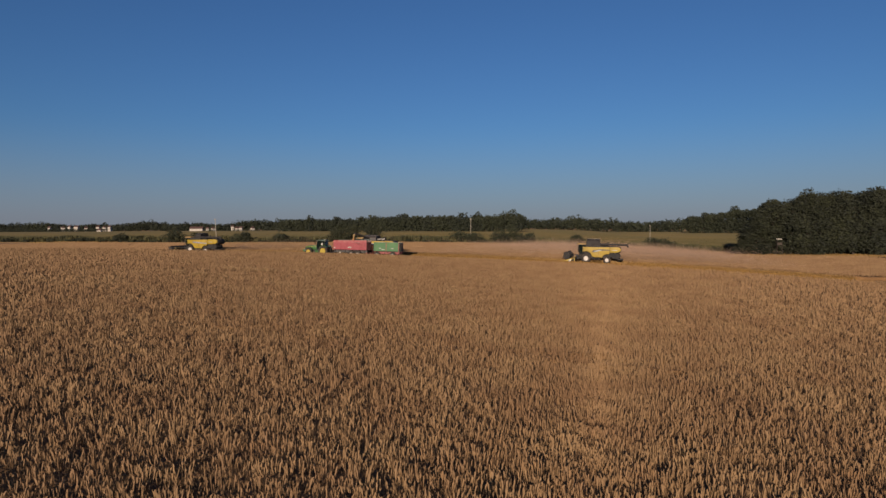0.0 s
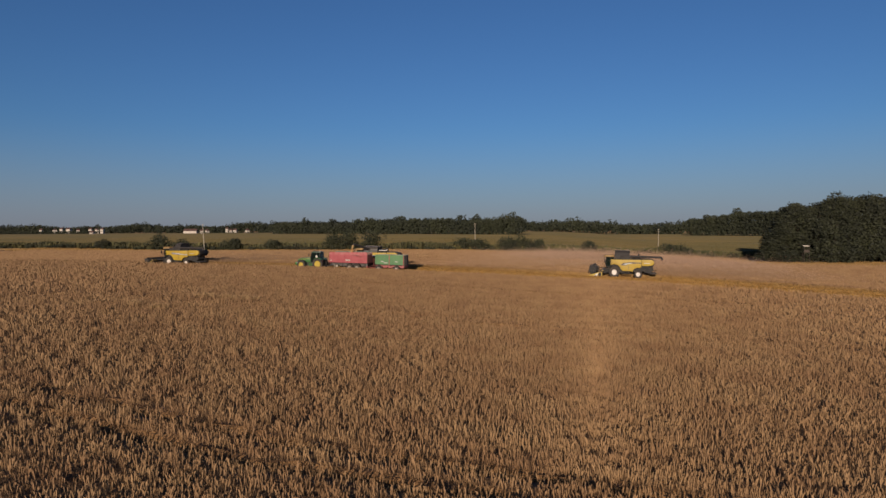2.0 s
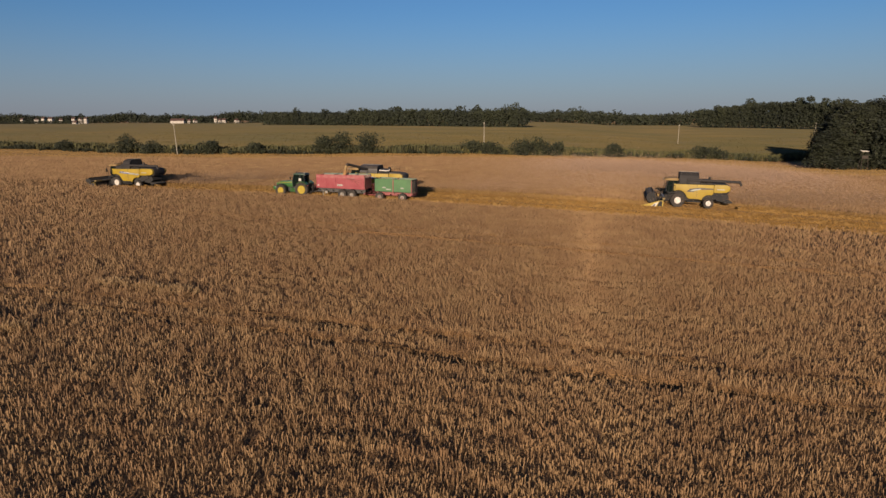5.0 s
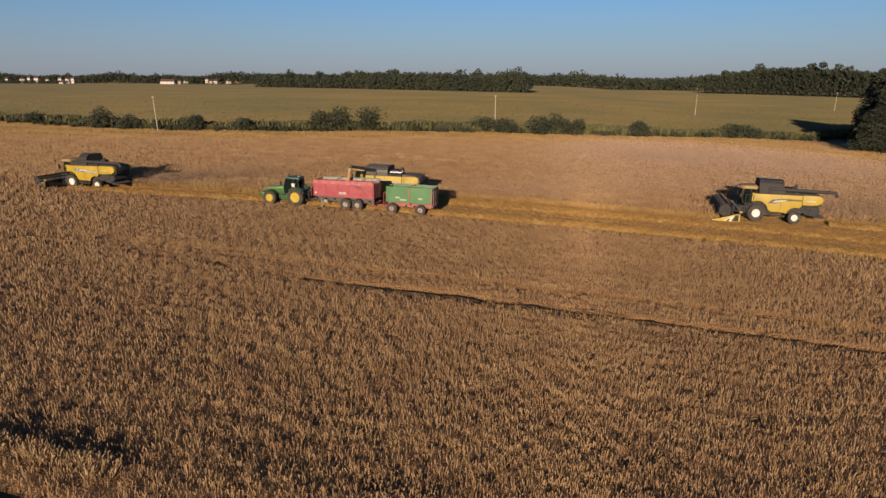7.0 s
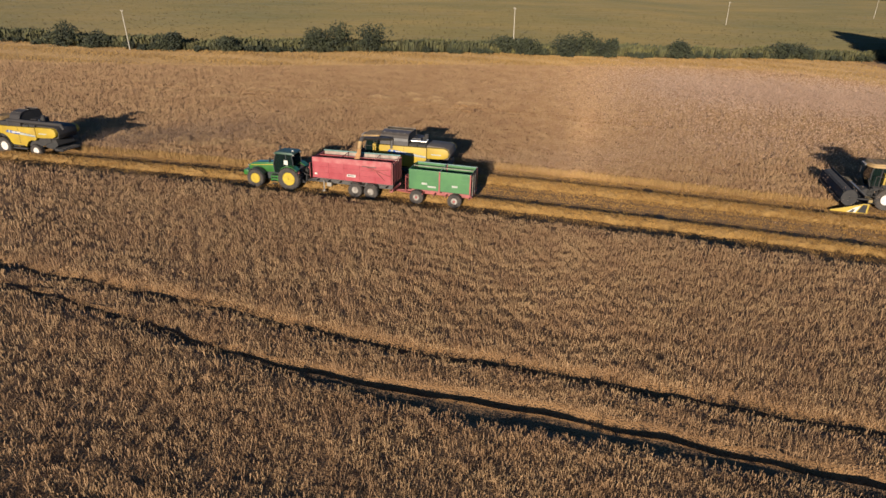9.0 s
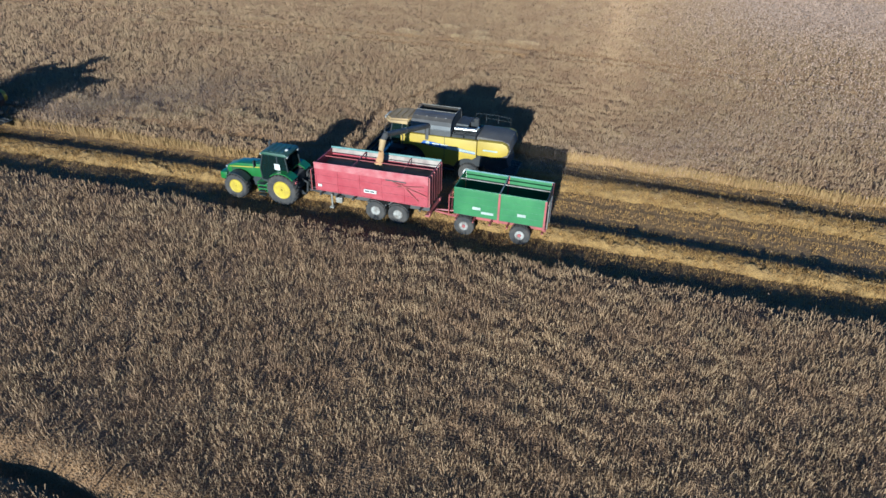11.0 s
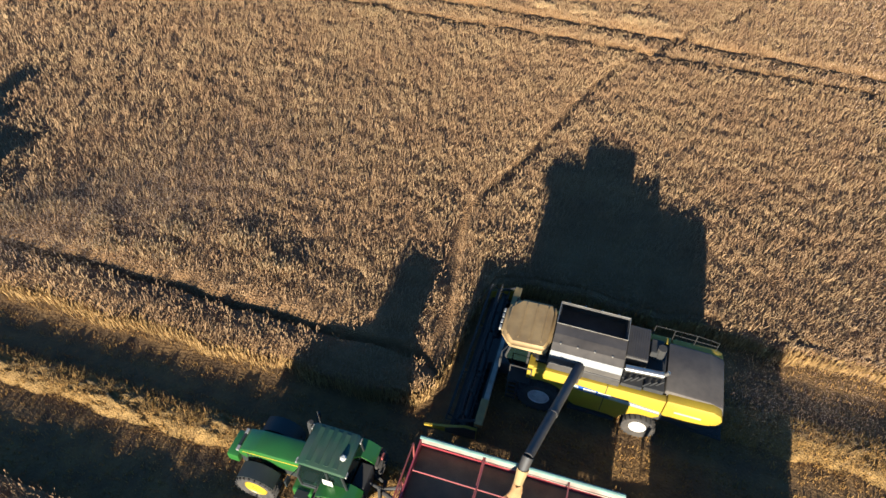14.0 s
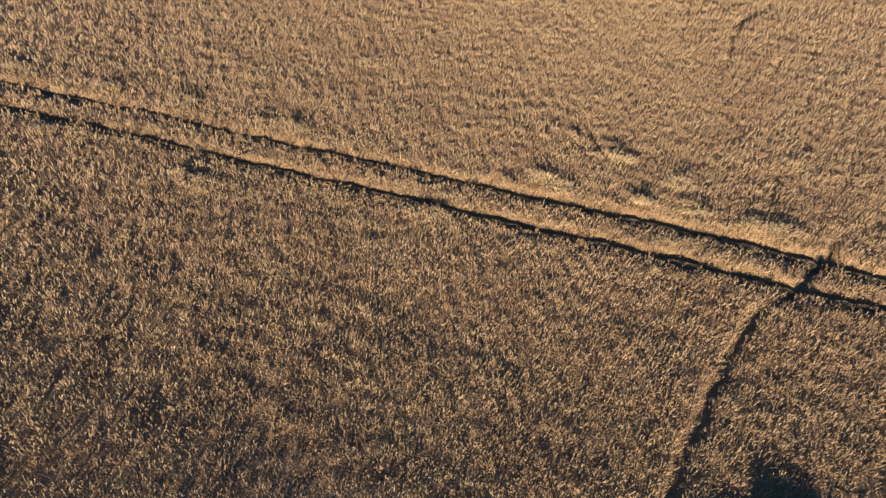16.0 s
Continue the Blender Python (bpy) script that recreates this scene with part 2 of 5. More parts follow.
# short gaps where the crop lies flat
GAPS = [[(12.7, 66.7), (10.6, 64.3), (9.1, 60.3), (8.4, 55.7)], [(-1.4, 45.5), (0.2, 42.2)], [(10.5, 43.3), (9.8, 40.6)], [(8.1, 49.7), (8.8, 47.4)], [(5.8, 62.7), (6.1, 66.7)], [(7.1, 66.6), (10.2, 66.7)], [(13.4, 66.9), (21.2, 66.0)], [(15.2, 60.0), (14.9, 58.6)], [(13.9, 53.1), (13.6, 52.1)], [(12.8, 47.5), (12.7, 46.2)], [(5.5, 43.5), (6.1, 42.9)], [(13.0, 38.2), (16.0, 40.2)], [(16.0, 40.2), (17.2, 42.5)],
        [(45.6, -23.2), (46.2, -23.3)], [(46.9, -23.9), (47.8, -24)], [(32.7, -37.9), (33.5, -38.0)], [(35.9, -38.3), (37.2, -38.5)], [(37.3, -38.2), (38.0, -38.0)], [(39.7, -38.3), (40.4, -38.4)], [(41.2, -33.2), (41.5, -33.4)], [(33.0, -40.3), (33.7, -40.4)]]
PATHS = len(GAPS)
for k in range(260):
    gap_x, gap_y, gap_long = rng.uniform(-50, 70), rng.uniform(-75, 75), rng.uniform(0.15, 0.9) ** 1.5
    gap_turn = rng.normal(0, 0.25)
    GAPS.append([(gap_x, gap_y), (gap_x + gap_long * math.cos(gap_turn), gap_y + gap_long * (SLANT + math.sin(gap_turn)))])


def in_gap(x, y, half=0.18, ways=GAPS):
    """Inside one of the short gaps; looked up only near each of them."""
    hit = np.zeros(np.shape(x), bool)
    for way in ways:
        for (ax, ay), (bx, by) in zip(way[:-1], way[1:]):
            u = np.clip(((x - ax) * (bx - ax) + (y - ay) * (by - ay)) / ((bx - ax) ** 2 + (by - ay) ** 2), 0, 1)
            hit |= (x - ax - u * (bx - ax)) ** 2 + (y - ay - u * (by - ay)) ** 2 < half * half
    return hit


def swell(x, y):
    """Waves and tussocks in the top of the crop."""
    v = y - SLANT * x
    phase = 2 * math.pi * v / 1.25 + 2.2 * np.sin(0.41 * x + 0.3) + 1.7 * np.sin(0.83 * x - 0.37 * y) + 1.5 * np.sin(0.9 * y + 0.29 * x + 1)
    h = 0.07 * np.sin(phase) * (0.6 + 0.4 * np.sin(0.23 * x + 0.19 * y))
    h = h + 0.02 * np.sin(0.95 * v + 1.1 * np.sin(0.21 * x) + 0.4 * x * 0.3) + 0.018 * np.sin(0.33 * x + 0.5 * v + np.sin(0.7 * v))
    for k, (tx, ty) in enumerate(TUSSOCKS):
        wide = 0.4 + 0.25 * math.sin(k * 2.3) ** 2
        h = h + (0.17 + 0.06 * math.sin(k * 1.7)) * (0.8 if 18 < k < 28 else 1) * np.exp(-((x - tx) / wide / 1.5) ** 2 - ((y - ty) / wide) ** 2)
    return h


def dense(y):
    """The crop closes up beyond the far wheel ruts."""
    return np.interp(y, (26, 42), (0.0, 1.0))


def tufts(x, y):
    """Ears stand in loose tufts, some higher than their neighbours."""
    return 0.1 * np.sin(11.3 * x + 2.0 * np.sin(1.3 * y)) * np.sin(13.1 * y + 2.1 * np.sin(1.7 * x)) + 0.045 * np.sin(5.3 * x + 3.1 * y + np.sin(2.9 * y))


def wheat_sheet(name, x0, x1, dx, bottom, top, ruts, rise, spacing, hollows=(), rough=0.055, floor=0.1):
    """The closed top of the crop between two edges, with the ruts sunk into it."""
    xs = np.unique(np.concatenate([np.linspace(x0, x0 + 80, 20), np.arange(x0 + 80, x1 - 80, dx), np.linspace(x1 - 80, x1, 20)]))
    curves, sunk = [bottom(xs)], [0.02]
    for f, w in ruts:
        c, half = f(xs), w(xs) / 2
        for off, s in ((-half - 0.06, 1), (-half, floor), (half, floor), (half + 0.06, 1)):
            curves.append(c + off)
            sunk.append(s)
    curves.append(top(xs))
    sunk.append(0.02)
    rows_y, rows_s = [], []
    for k in range(len(curves) - 1):
        span = float(np.median(curves[k + 1] - curves[k]))
        n = max(1, int(round(span / (spacing if k < len(curves) - 2 else 1.4))))
        for j in range(n):
            u = j / n
            rows_y.append(curves[k] * (1 - u) + curves[k + 1] * u)
            rows_s.append(sunk[k] * (1 - u) + sunk[k + 1] * u if n == 1 else (sunk[k] if j == 0 else 1.0))
            if j == 0 and k == 0:
                rows_y.append(curves[0] + 0.12)
                rows_s.append(1.0)
    rows_y.append(curves[-1] - 0.12)
    rows_s.append(1.0)
    rows_y.append(curves[-1])
    rows_s.append(0.02)
    Y = np.array(rows_y)
    X = np.broadcast_to(xs, Y.shape)
    deepness = np.ones(Y.shape)
    for inside in hollows:
        deepness[inside(X, Y)] = 0.4
    Z = height(X) + deepness * np.array(rows_s)[:, None] * (rise(Y) + swell(X, Y) + rough * rng.standard_normal(Y.shape))
    return new(name, mesh_of(name, np.stack([X, Y, Z], -1).reshape(-1, 3), grid_faces(*Y.shape), CANOPY, True))


TRAIL = [(1.75, 6.0), (1.75, 8.9), (1.25, 12.6), (1.2, 15.9), (2.0, 17.6), (3.6, 20.7), (4.75, 24.2), (6.4, 28.2), (7.9, 31.4), (10.6, 34.1), (12.2, 36.6), (13.0, 38.2)]


def on_trail(x, y, half=0.36):
    """The narrow footpath trodden across the crop."""
    xs, ys = zip(*TRAIL)
    c = np.interp(y, ys, xs) + 0.08 * np.sin(y * 2.1)
    return (np.abs(x - c) < half) & (y > ys[0]) & (y < ys[-1])


near_sheet = wheat_sheet("wheat_crop", -160, 220, 1.0, lambda x: -150 + 0 * x, edge_near, RUTS_NEAR, lambda y: 0.53, 0.5)
tagged(near_sheet, "ripe brown standing wheat with wheel ruts", "crop", kind="stuff")
far_sheet = wheat_sheet("wheat_crop", -150, 160, 0.5, edge_far, MARGIN, RUTS_FAR, lambda y: 0.58 + 0.1 * dense(y), 0.45, (on_trail, lambda x, y: in_gap(x, y, 0.3, GAPS[:PATHS])), 0.05, 0.06)
tagged(far_sheet, "ripe brown standing wheat beyond the cut strip", "crop", kind="stuff")


def scatter(name, label, category, points, size, blades, lean, width, mat, facing=math.pi, loose=0.22, taper=False):
    """Tufts of upright blades, each a narrow kite, on the given points (x, y, base height)."""
    n = len(points)
    turn = rng.uniform(0, 2 * math.pi, (n, blades))
    size = np.broadcast_to(np.asarray(size, float), (n,))[:, None]
    tall = size * rng.uniform(0.65, 1.15, (n, blades))
    wide = np.reshape(width, (-1, 1)) * size * rng.uniform(0.7, 1.3, (n, blades))
    tilt = np.reshape(lean, (-1, 1)) * size * rng.uniform(0.2, 1.0, (n, blades))
    off = size * loose
    root = points[:, None, :] + np.stack([np.cos(turn) * off * rng.uniform(0, 1, turn.shape), np.sin(turn) * off * rng.uniform(0, 1, turn.shape), np.zeros_like(turn)], -1)
    way = np.stack([np.cos(turn), np.sin(turn), np.zeros_like(turn)], -1)
    facing = rng.uniform(-0.5, 0.5, turn.shape) * np.reshape(facing, (-1, 1))
    side = np.stack([np.cos(facing), np.sin(facing), np.zeros_like(facing)], -1) * wide[..., None] * 0.5
    up = np.zeros_like(way)
    up[..., 2] = 1
    mid = root + up * tall[..., None] * 0.62 + way * tilt[..., None] * 0.4
    tip = root + up * tall[..., None] + way * tilt[..., None]
    if taper:
        verts = np.stack([root - side, root + side, tip], 2).reshape(-1, 3)
        faces = np.arange(len(verts)).reshape(-1, 3)
    else:
        verts = np.stack([root, tip + side, tip - side + (mid - tip) * 0.3], 2).reshape(-1, 3)
        faces = np.arange(len(verts)).reshape(-1, 3)
    return tagged(new(name, mesh_of(name, verts, faces, mat)), label, category, kind="stuff")


def standing(p):
    """Which of the points stand in uncut wheat."""
    x, y = p[:, 0], p[:, 1]
    ok = (y < edge_near(x) - 0.05) | (y > edge_far(x) + 0.05)
    ok &= (y < MARGIN(x) - 0.3)
    for f, w in RUTS_NEAR + RUTS_FAR:
        ok &= np.abs(y - f(x)) > w(x) / 2 + np.where(w(x) < 0.1, -0.1, np.where(y > 20, 0.05, np.where(y > 0, 0.18, 0.1)))
    return ok & ~on_trail(x, y, 0.3) & ~in_gap(x, y)


# ears stand densest along the middle of the crop and thin out to the sides
n = 3450000
p = np.stack([rng.uniform(-115, 125, n), rng.uniform(-128, 140, n)], 1)
peak = np.interp(p[:, 1], (-128, -112, -106, -90, -64, -36, 40, 62, 90, 140), (6, 6, 36, 36, 37, 38, 33, 24, 13, 9))
peak = np.where((p[:, 1] < 0) & (p[:, 1] > -32), 54, peak)
middle = np.interp(p[:, 1], (-110, -60, -36, 0, 30, 60), (50, 34, 28, 14, 2, -8))
tail = np.interp(p[:, 1], (0, 15), (0.12, 0.26))
thin_out = tail + (1 - tail) * np.exp(-(np.abs(p[:, 0] - middle) / 29) ** 3.5)
want = peak * thin_out
keep = (rng.uniform(0, 54.2, n) < want)
p, want = p[keep], want[keep]
grown = standing(p)
p, want = p[grown], want[grown]
near = p[:, 1] < edge_near(p[:, 0])
shut = dense(p[:, 1])
calm = 1 - 0.65 * step(p[:, 0], 34, 0.3) - 0.65 * (1 - step(p[:, 0], -48, 0.3))  # evener towards both ends of the field
lift = tufts(p[:, 0], p[:, 1]) * np.where(near, 1, calm)
full = rng.uniform(-0.16, -0.02, len(p)) < lift  # the hollows between the tufts stay thin
p, want, near, shut, lift = p[full], want[full], near[full], shut[full], lift[full]
low = np.interp(p[:, 1], (-75, -40), (0.35, 0.30))
size = np.where(near, low, 0.31 - 0.02 * shut) * (43 / want) ** 0.25 * rng.uniform(0.75, 1.3, len(p))
slim = np.where(near, np.interp(p[:, 1], (-75, -40), (0.08, 0.08)), 0.068)
ear_base = np.where(near, 0.47, 0.49 + 0.1 * shut) + swell(p[:, 0], p[:, 1]) + lift * (1 - 0.3 * shut)
for side, blades, turned, lean, label in ((near, 4, 2 * math.pi, 0.35, "ripe wheat ears, brown and dry"), (~near, 5, 2.0, 0.5, "ripe wheat ears beyond the cut strip")):
    scatter("wheat_ears", label, "crop", np.column_stack([p, height(p[:, 0]) + ear_base])[side], size[side], blades, lean, (slim * (43 / want) ** 0.3)[side], EARS, facing=turned, loose=0.6)


def clumps(spots, each, radius, size):
    """Patches of taller, paler stalks among the wheat."""
    out = []
    for x, y in spots:
        r = radius * np.sqrt(rng.uniform(0, 1, each)) * rng.uniform(0.6, 1.3)
        a = rng.uniform(0, 6.28, each)
        out.append(np.stack([x + r * np.cos(a) * 1.5, y + r * np.sin(a) * 0.7], 1))
    p = np.concatenate(out)
    p = p[standing(p)]
    scatter("weedy_clump", "taller pale stalks leaning in the wheat", "crop", np.column_stack([p, height(p[:, 0]) + 0.5 + swell(p[:, 0], p[:, 1])]), size * rng.uniform(0.7, 1.3, len(p)), 4, 0.6, 0.1, PALE_EARS, facing=2.3)


clumps(TUSSOCKS, 150, 0.75, 0.36)

# ---- cut strip: stubble and straw ----
def strip(name, label, centre, wide, high, x0, x1, density, size, tracks=(), lean=0.5):
    n = int((x1 - x0) * wide * density)
    x = rng.uniform(x0, x1, n)
    u = rng.uniform(-1, 1, n)
    y = centre(x) + u * wide / 2
    if not high:  # stubble stands in its drill rows
        v = y - SLANT * x
        y = SLANT * x + np.round(v / 0.3) * 0.3 + rng.normal(0, 0.045, n)
    if tracks:
        v = y - SLANT * x
        keep = np.min(np.abs(v[:, None] - np.array(tracks)), axis=1) > 0.2
        x, y, u = x[keep], y[keep], u[keep]
        n = len(x)
    z = height(x) + np.maximum(0.0, high * (1 - np.abs(u) ** 3) - size * 0.2)
    return scatter(name, label, "straw", np.column_stack([x, y, z]), size * rng.uniform(0.7, 1.3, n), 3, lean, 0.15 if lean < 1 else 0.13, STRAW, loose=0.7, facing=2.3, taper=True)


def across(v):
    return lambda x: v + SLANT * x


strip("stubble", "short golden wheat stubble", across(1.5), 7.2, 0.0, -33, 95, 38, 0.14, (3.3, 4.5))
strip("stubble", "short golden wheat stubble", across(8.6), 7.2, 0.0, 3, 95, 38, 0.16, (5.1, 6.3, 11.1))
strip("stubble", "short golden wheat stubble", across(14.0), 4.6, 0.0, 47, 95, 20, 0.14)
for v, x0, x1, half in ((1.85, -31, 95, 0.66), (8.38, 13, 95, 0.9), (15.0, 57, 95, 0.66)):
    xs = np.arange(x0, x1, 0.22)
    ws = np.linspace(-half, half, 14)
    WX, WV = np.meshgrid(xs, ws)
    WY = v + SLANT * WX + WV * (1 + 0.12 * np.sin(WX * 1.7) + 0.08 * np.sin(WX * 4.1)) + 0.06 * np.sin(WX * 0.9)
    WZ = height(WX) - 0.02 + 0.4 * (1 - np.abs(WV / half) ** 3) * (1 + 0.2 * np.sin(WX * 2.3 + v) * np.sin(WX * 0.9)) + 0.08 * rng.standard_normal(WX.shape)
    tagged(new("straw_swath", mesh_of("straw_swath", np.stack([WX, WY, WZ], -1).reshape(-1, 3), grid_faces(*WX.shape), SWATH, True)), "raised golden swath of threshed straw", "straw", kind="stuff")
    strip("straw_row", "loose golden straw row on the stubble", across(v), 2.1 * half, 0.4, x0, x1, 95, 0.2, lean=1.1)


def edge_stalks(edge, side, x0, x1):
    """The cut face of the standing crop, with its golden stalks laid bare."""
    n = int((x1 - x0) * 75)
    x = rng.uniform(x0, x1, n)
    y = edge(x) + side * rng.uniform(-0.25, 0.15, n)
    return scatter("crop_edge", "golden stalks along the cut edge of the wheat", "crop", np.column_stack([x, y, height(x)]), rng.uniform(0.5, 0.8, n), 3, 0.2, 0.055, EDGE)


edge_stalks(edge_far, 1, -33, 95)

# ---- far field, hedge, woods ----
xs = np.concatenate([np.linspace(-1400, -420, 20), np.linspace(-400, 330, 60), np.linspace(350, 900, 14)])
rows, d = [(0.0, 0.02)], 1.0
while d < 1150:  # drill rows, each with an upright face and a top that falls away behind it
    gap = 1.8 + d / 75
    rows += [(d, 0.12), (d + 0.12 * gap, 0.55), (d + 0.5 * gap, 0.5)]
    d += gap
Y = np.array([HEDGE_Y(np.clip(xs, -400, 400)) + 4 + d for d, _ in rows])
Z = np.array([height(xs) + h for _, h in rows]) + rng.normal(0, 0.05, Y.shape)
tagged(new("far_field", mesh_of("far_field", np.stack([np.broadcast_to(xs, Y.shape), Y, Z], -1).reshape(-1, 3), grid_faces(*Y.shape), FIELD, True)), "flat yellow-green field of low crop", "field", kind="structure")


def leaf_cloud(centres, radii, count, size):
    """Small leaf clumps on and inside the given balls."""
    verts = []
    for c, r in zip(centres, radii):
        d = rng.standard_normal((count, 3))
        d /= np.linalg.norm(d, axis=1)[:, None]
        p = np.asarray(c) + d * (np.asarray(r) * rng.uniform(0.55, 1.08, (count, 1)))
        a, b = rng.uniform(-1.4, 1.4, (2, count, 3)) * size
        verts.append(np.stack([p - a * 0.5, p + b * 0.6, p + a * 0.7], 1))
    verts = np.concatenate(verts).reshape(-1, 3)
    return verts, np.arange(len(verts)).reshape(-1, 3)


def part(name, bm, mat, parent, label=""):
    me = bpy.data.meshes.new(name)
    bm.to_mesh(me)
    bm.free()
    me.materials.append(mat)
    ob = new(name, me)
    ob.parent = parent
    return tagged(ob, label)


def tube(bm, a, b, r0, r1=None, seg=8, caps=True):
    """A cone or cylinder between two points."""
    a, b = Vector(a), Vector(b)
    r1 = r0 if r1 is None else r1
    m = Matrix.Translation((a + b) / 2) @ (b - a).to_track_quat("Z", "Y").to_matrix().to_4x4()
    return bmesh.ops.create_cone(bm, cap_ends=caps, segments=seg, radius1=r0, radius2=r1, depth=(b - a).length, matrix=m)["verts"]


def make_tree(tall, spread, count, size, label):
    tree = new("tree", None)
    bm = bmesh.new()
    tube(bm, (0, 0, -0.5), (0.3, 0.1, tall * 0.8), tall * 0.02, tall * 0.005)
    for k in range(7):
        z = tall * rng.uniform(0.3, 0.7)
        a = k * 0.9 + rng.uniform(0, 1)
        tube(bm, (0.1, 0, z), (math.cos(a) * spread * 0.45, math.sin(a) * spread * 0.45, z + tall * 0.12), tall * 0.008, tall * 0.002, 5)
    part("trunk", bm, BARK, tree)
    cs, rs = [], []
    for k in range(34):
        z = rng.uniform(0.03, 1.0)
        w = spread * (1.0 - 0.75 * max(0, z - 0.45) / 0.55)
        a, q = rng.uniform(0, 6.28), w * rng.uniform(0.3, 0.95)
        r = tall * rng.uniform(0.075, 0.125) * (0.7 if z > 0.85 else 1)
        cs.append((math.cos(a) * q, math.sin(a) * q, tall * z - r * 0.6 + (r if z < 0.2 else 0)))
        rs.append((r, r, r * (1.5 if z > 0.85 else 0.95)))
    crown = new("crown", mesh_of("crown", *leaf_cloud(cs, rs, count, size), WOOD_LEAF))
    crown.parent = tree
    return tagged(tree, label, "tree")


woods = []
WOOD = ((23, 5.0), (20, 4.6), (25, 4.6), (17, 5.0))
for tall, spread in WOOD:
    woods.append(make_tree(tall, spread, 260, 0.5, "tall dark green leafy tree at the wood's edge"))
spots = [(106 + 2.2 * k + 1.2 * math.sin(k * 2.1), 117 + 5.2 * k) for k in range(9)]  # the wood's side
spots += [(107.5 + 4.6 * k, 117.5 + 1.6 * math.sin(k * 1.7)) for k in range(24)]  # its front
spots += [(109 + 6.6 * k, 124 + 2.5 * math.sin(k * 2.9)) for k in range(16)] + [(116 + 8 * k, 134 + 3 * math.sin(k * 1.3)) for k in range(11)]
for i, (x, y) in enumerate(spots):
    m = pose(x, y, float(height(x)), 0, 0, rng.uniform(0, 360))
    if i < len(woods):
        woods[i].matrix_basis = m
        t = woods[i]
    else:
        t = copy_thing(woods[i % len(woods)], m)
    grown_to = np.interp(x, (100, 104, 108, 113, 121, 145), (9.0, 10.5, 12.5, 17.5, 20.0, 20.5)) * rng.uniform(0.93, 1.03)
    t.scale = (1.25, 1.25, grown_to / WOOD[i % len(woods)][0])
    t["group"] = "trees of the wood"


def far_wood(name, label, line_pts, tall, deep, step, size, count, ragged=0.07):
    cs, rs = [], []
    for (x0, y0), (x1, y1) in zip(line_pts[:-1], line_pts[1:]):
        n = max(2, int(math.hypot(x1 - x0, y1 - y0) / step))
        for k in range(n):
            for row in range(3):
                u = (k + rng.uniform(0, 1)) / n
                x, y = x0 + (x1 - x0) * u, y0 + (y1 - y0) * u + row * deep
                h = tall * (0.88 + ragged * math.sin(x * 0.031) * math.sin(x * 0.0127 + y * 0.006) + rng.uniform(-0.08, 0.08)) * (1.22 if rng.uniform() < 0.06 else 1)
                wide = step * rng.uniform(0.7, 1.0)
                cs += [(x, y, float(height(x)) + h - wide * 0.8), (x, y, float(height(x)) + h * 0.44)]
                rs += [(wide, wide, wide * 0.8), (wide * 0.9, wide * 0.9, h * 0.44)]
    return tagged(new(name, mesh_of(name, *leaf_cloud(cs, rs, count, size), LEAF)), label, "woods", kind="stuff")


far_wood("far_wood", "distant dark forest edge behind the field", [(-400, 806), (-158, 654), (-6, 534)], 19.5, 9, 7, 2.0, 90, 0.05)
far_wood("far_wood", "distant tree line with poplars", [(190, 770), (235, 720), (310, 590), (420, 500)], 25.5, 8, 5, 1.7, 110, 0.2)
far_wood("far_wood", "low distant tree line", [(-1500, 1290), (-950, 1260), (-480, 1190), (-250, 1080)], 21, 14, 11, 3.0, 60, 0.22)
far_wood("far_wood", "low distant tree line", [(-100, 1150), (100, 1000), (200, 950), (420, 900)], 22.5, 14, 12, 3.0, 60, 0.15)
far_wood("far_wood", "hazy tree line at the horizon", [(-2600, 2500), (0, 2600), (1500, 2300)], 22, 30, 26, 6.0, 40)

n = 14000
x = rng.uniform(-420, 330, n)
y = HEDGE_Y(np.clip(x, -400, 400)) + 6 + 230 * rng.uniform(0, 1, n) ** 1.6
scatter("far_crop", "yellow-green low crop on the far field", "crop", np.column_stack([x, y, height(x) + 0.4]), rng.uniform(0.2, 0.4, n), 3, 0.5, 0.8, FIELD_CROP, facing=2.3)

# reeds and bushes
n = 26000
x = rng.uniform(-300, 120, n)
y = HEDGE_Y(x) + rng.uniform(1.5, 10, n)
scatter("reed_strip", "tall green reeds and grass along the ditch", "reeds", np.column_stack([x, y, height(x)]), rng.uniform(1.3, 2.3, n) * (1 + 0.2 * np.sin(x * 0.23) * np.sin(x * 0.071)), 3, 0.3, 0.2, REED)
xs = np.arange(-220, 150, 4.0)
low_side, high_side = MARGIN(xs) - 0.4, np.minimum(HEDGE_Y(xs) + 2, np.where(xs > 98, 118, 999))
us = np.linspace(0, 1, 12)[:, None]
Y = low_side * (1 - us) + np.maximum(high_side, low_side + 1) * us
X = np.broadcast_to(xs, Y.shape)
tagged(new("field_margin", mesh_of("field_margin", np.stack([X, Y, height(X) + 0.07 + 0.03 * rng.standard_normal(Y.shape)], -1).reshape(-1, 3), grid_faces(*Y.shape), MARGIN_TURF, True)), "mown golden turf between wheat and hedge", "field margin", kind="structure")
n = 36000
x = rng.uniform(-160, 140, n)
y = MARGIN(x) + (np.minimum(HEDGE_Y(x) + 1, np.where(x > 98, 118, 999)) - MARGIN(x)) * rng.uniform(0, 1, n)
scatter("dry_grass", "dry golden grass on the field margin", "grass", np.column_stack([x, y, height(x)]), rng.uniform(0.2, 0.4, n) * (1 + 0.3 * np.sin(x * 0.1 + y * 0.5)), 2, 0.6, 0.35, DRY_GRASS, facing=2.3)


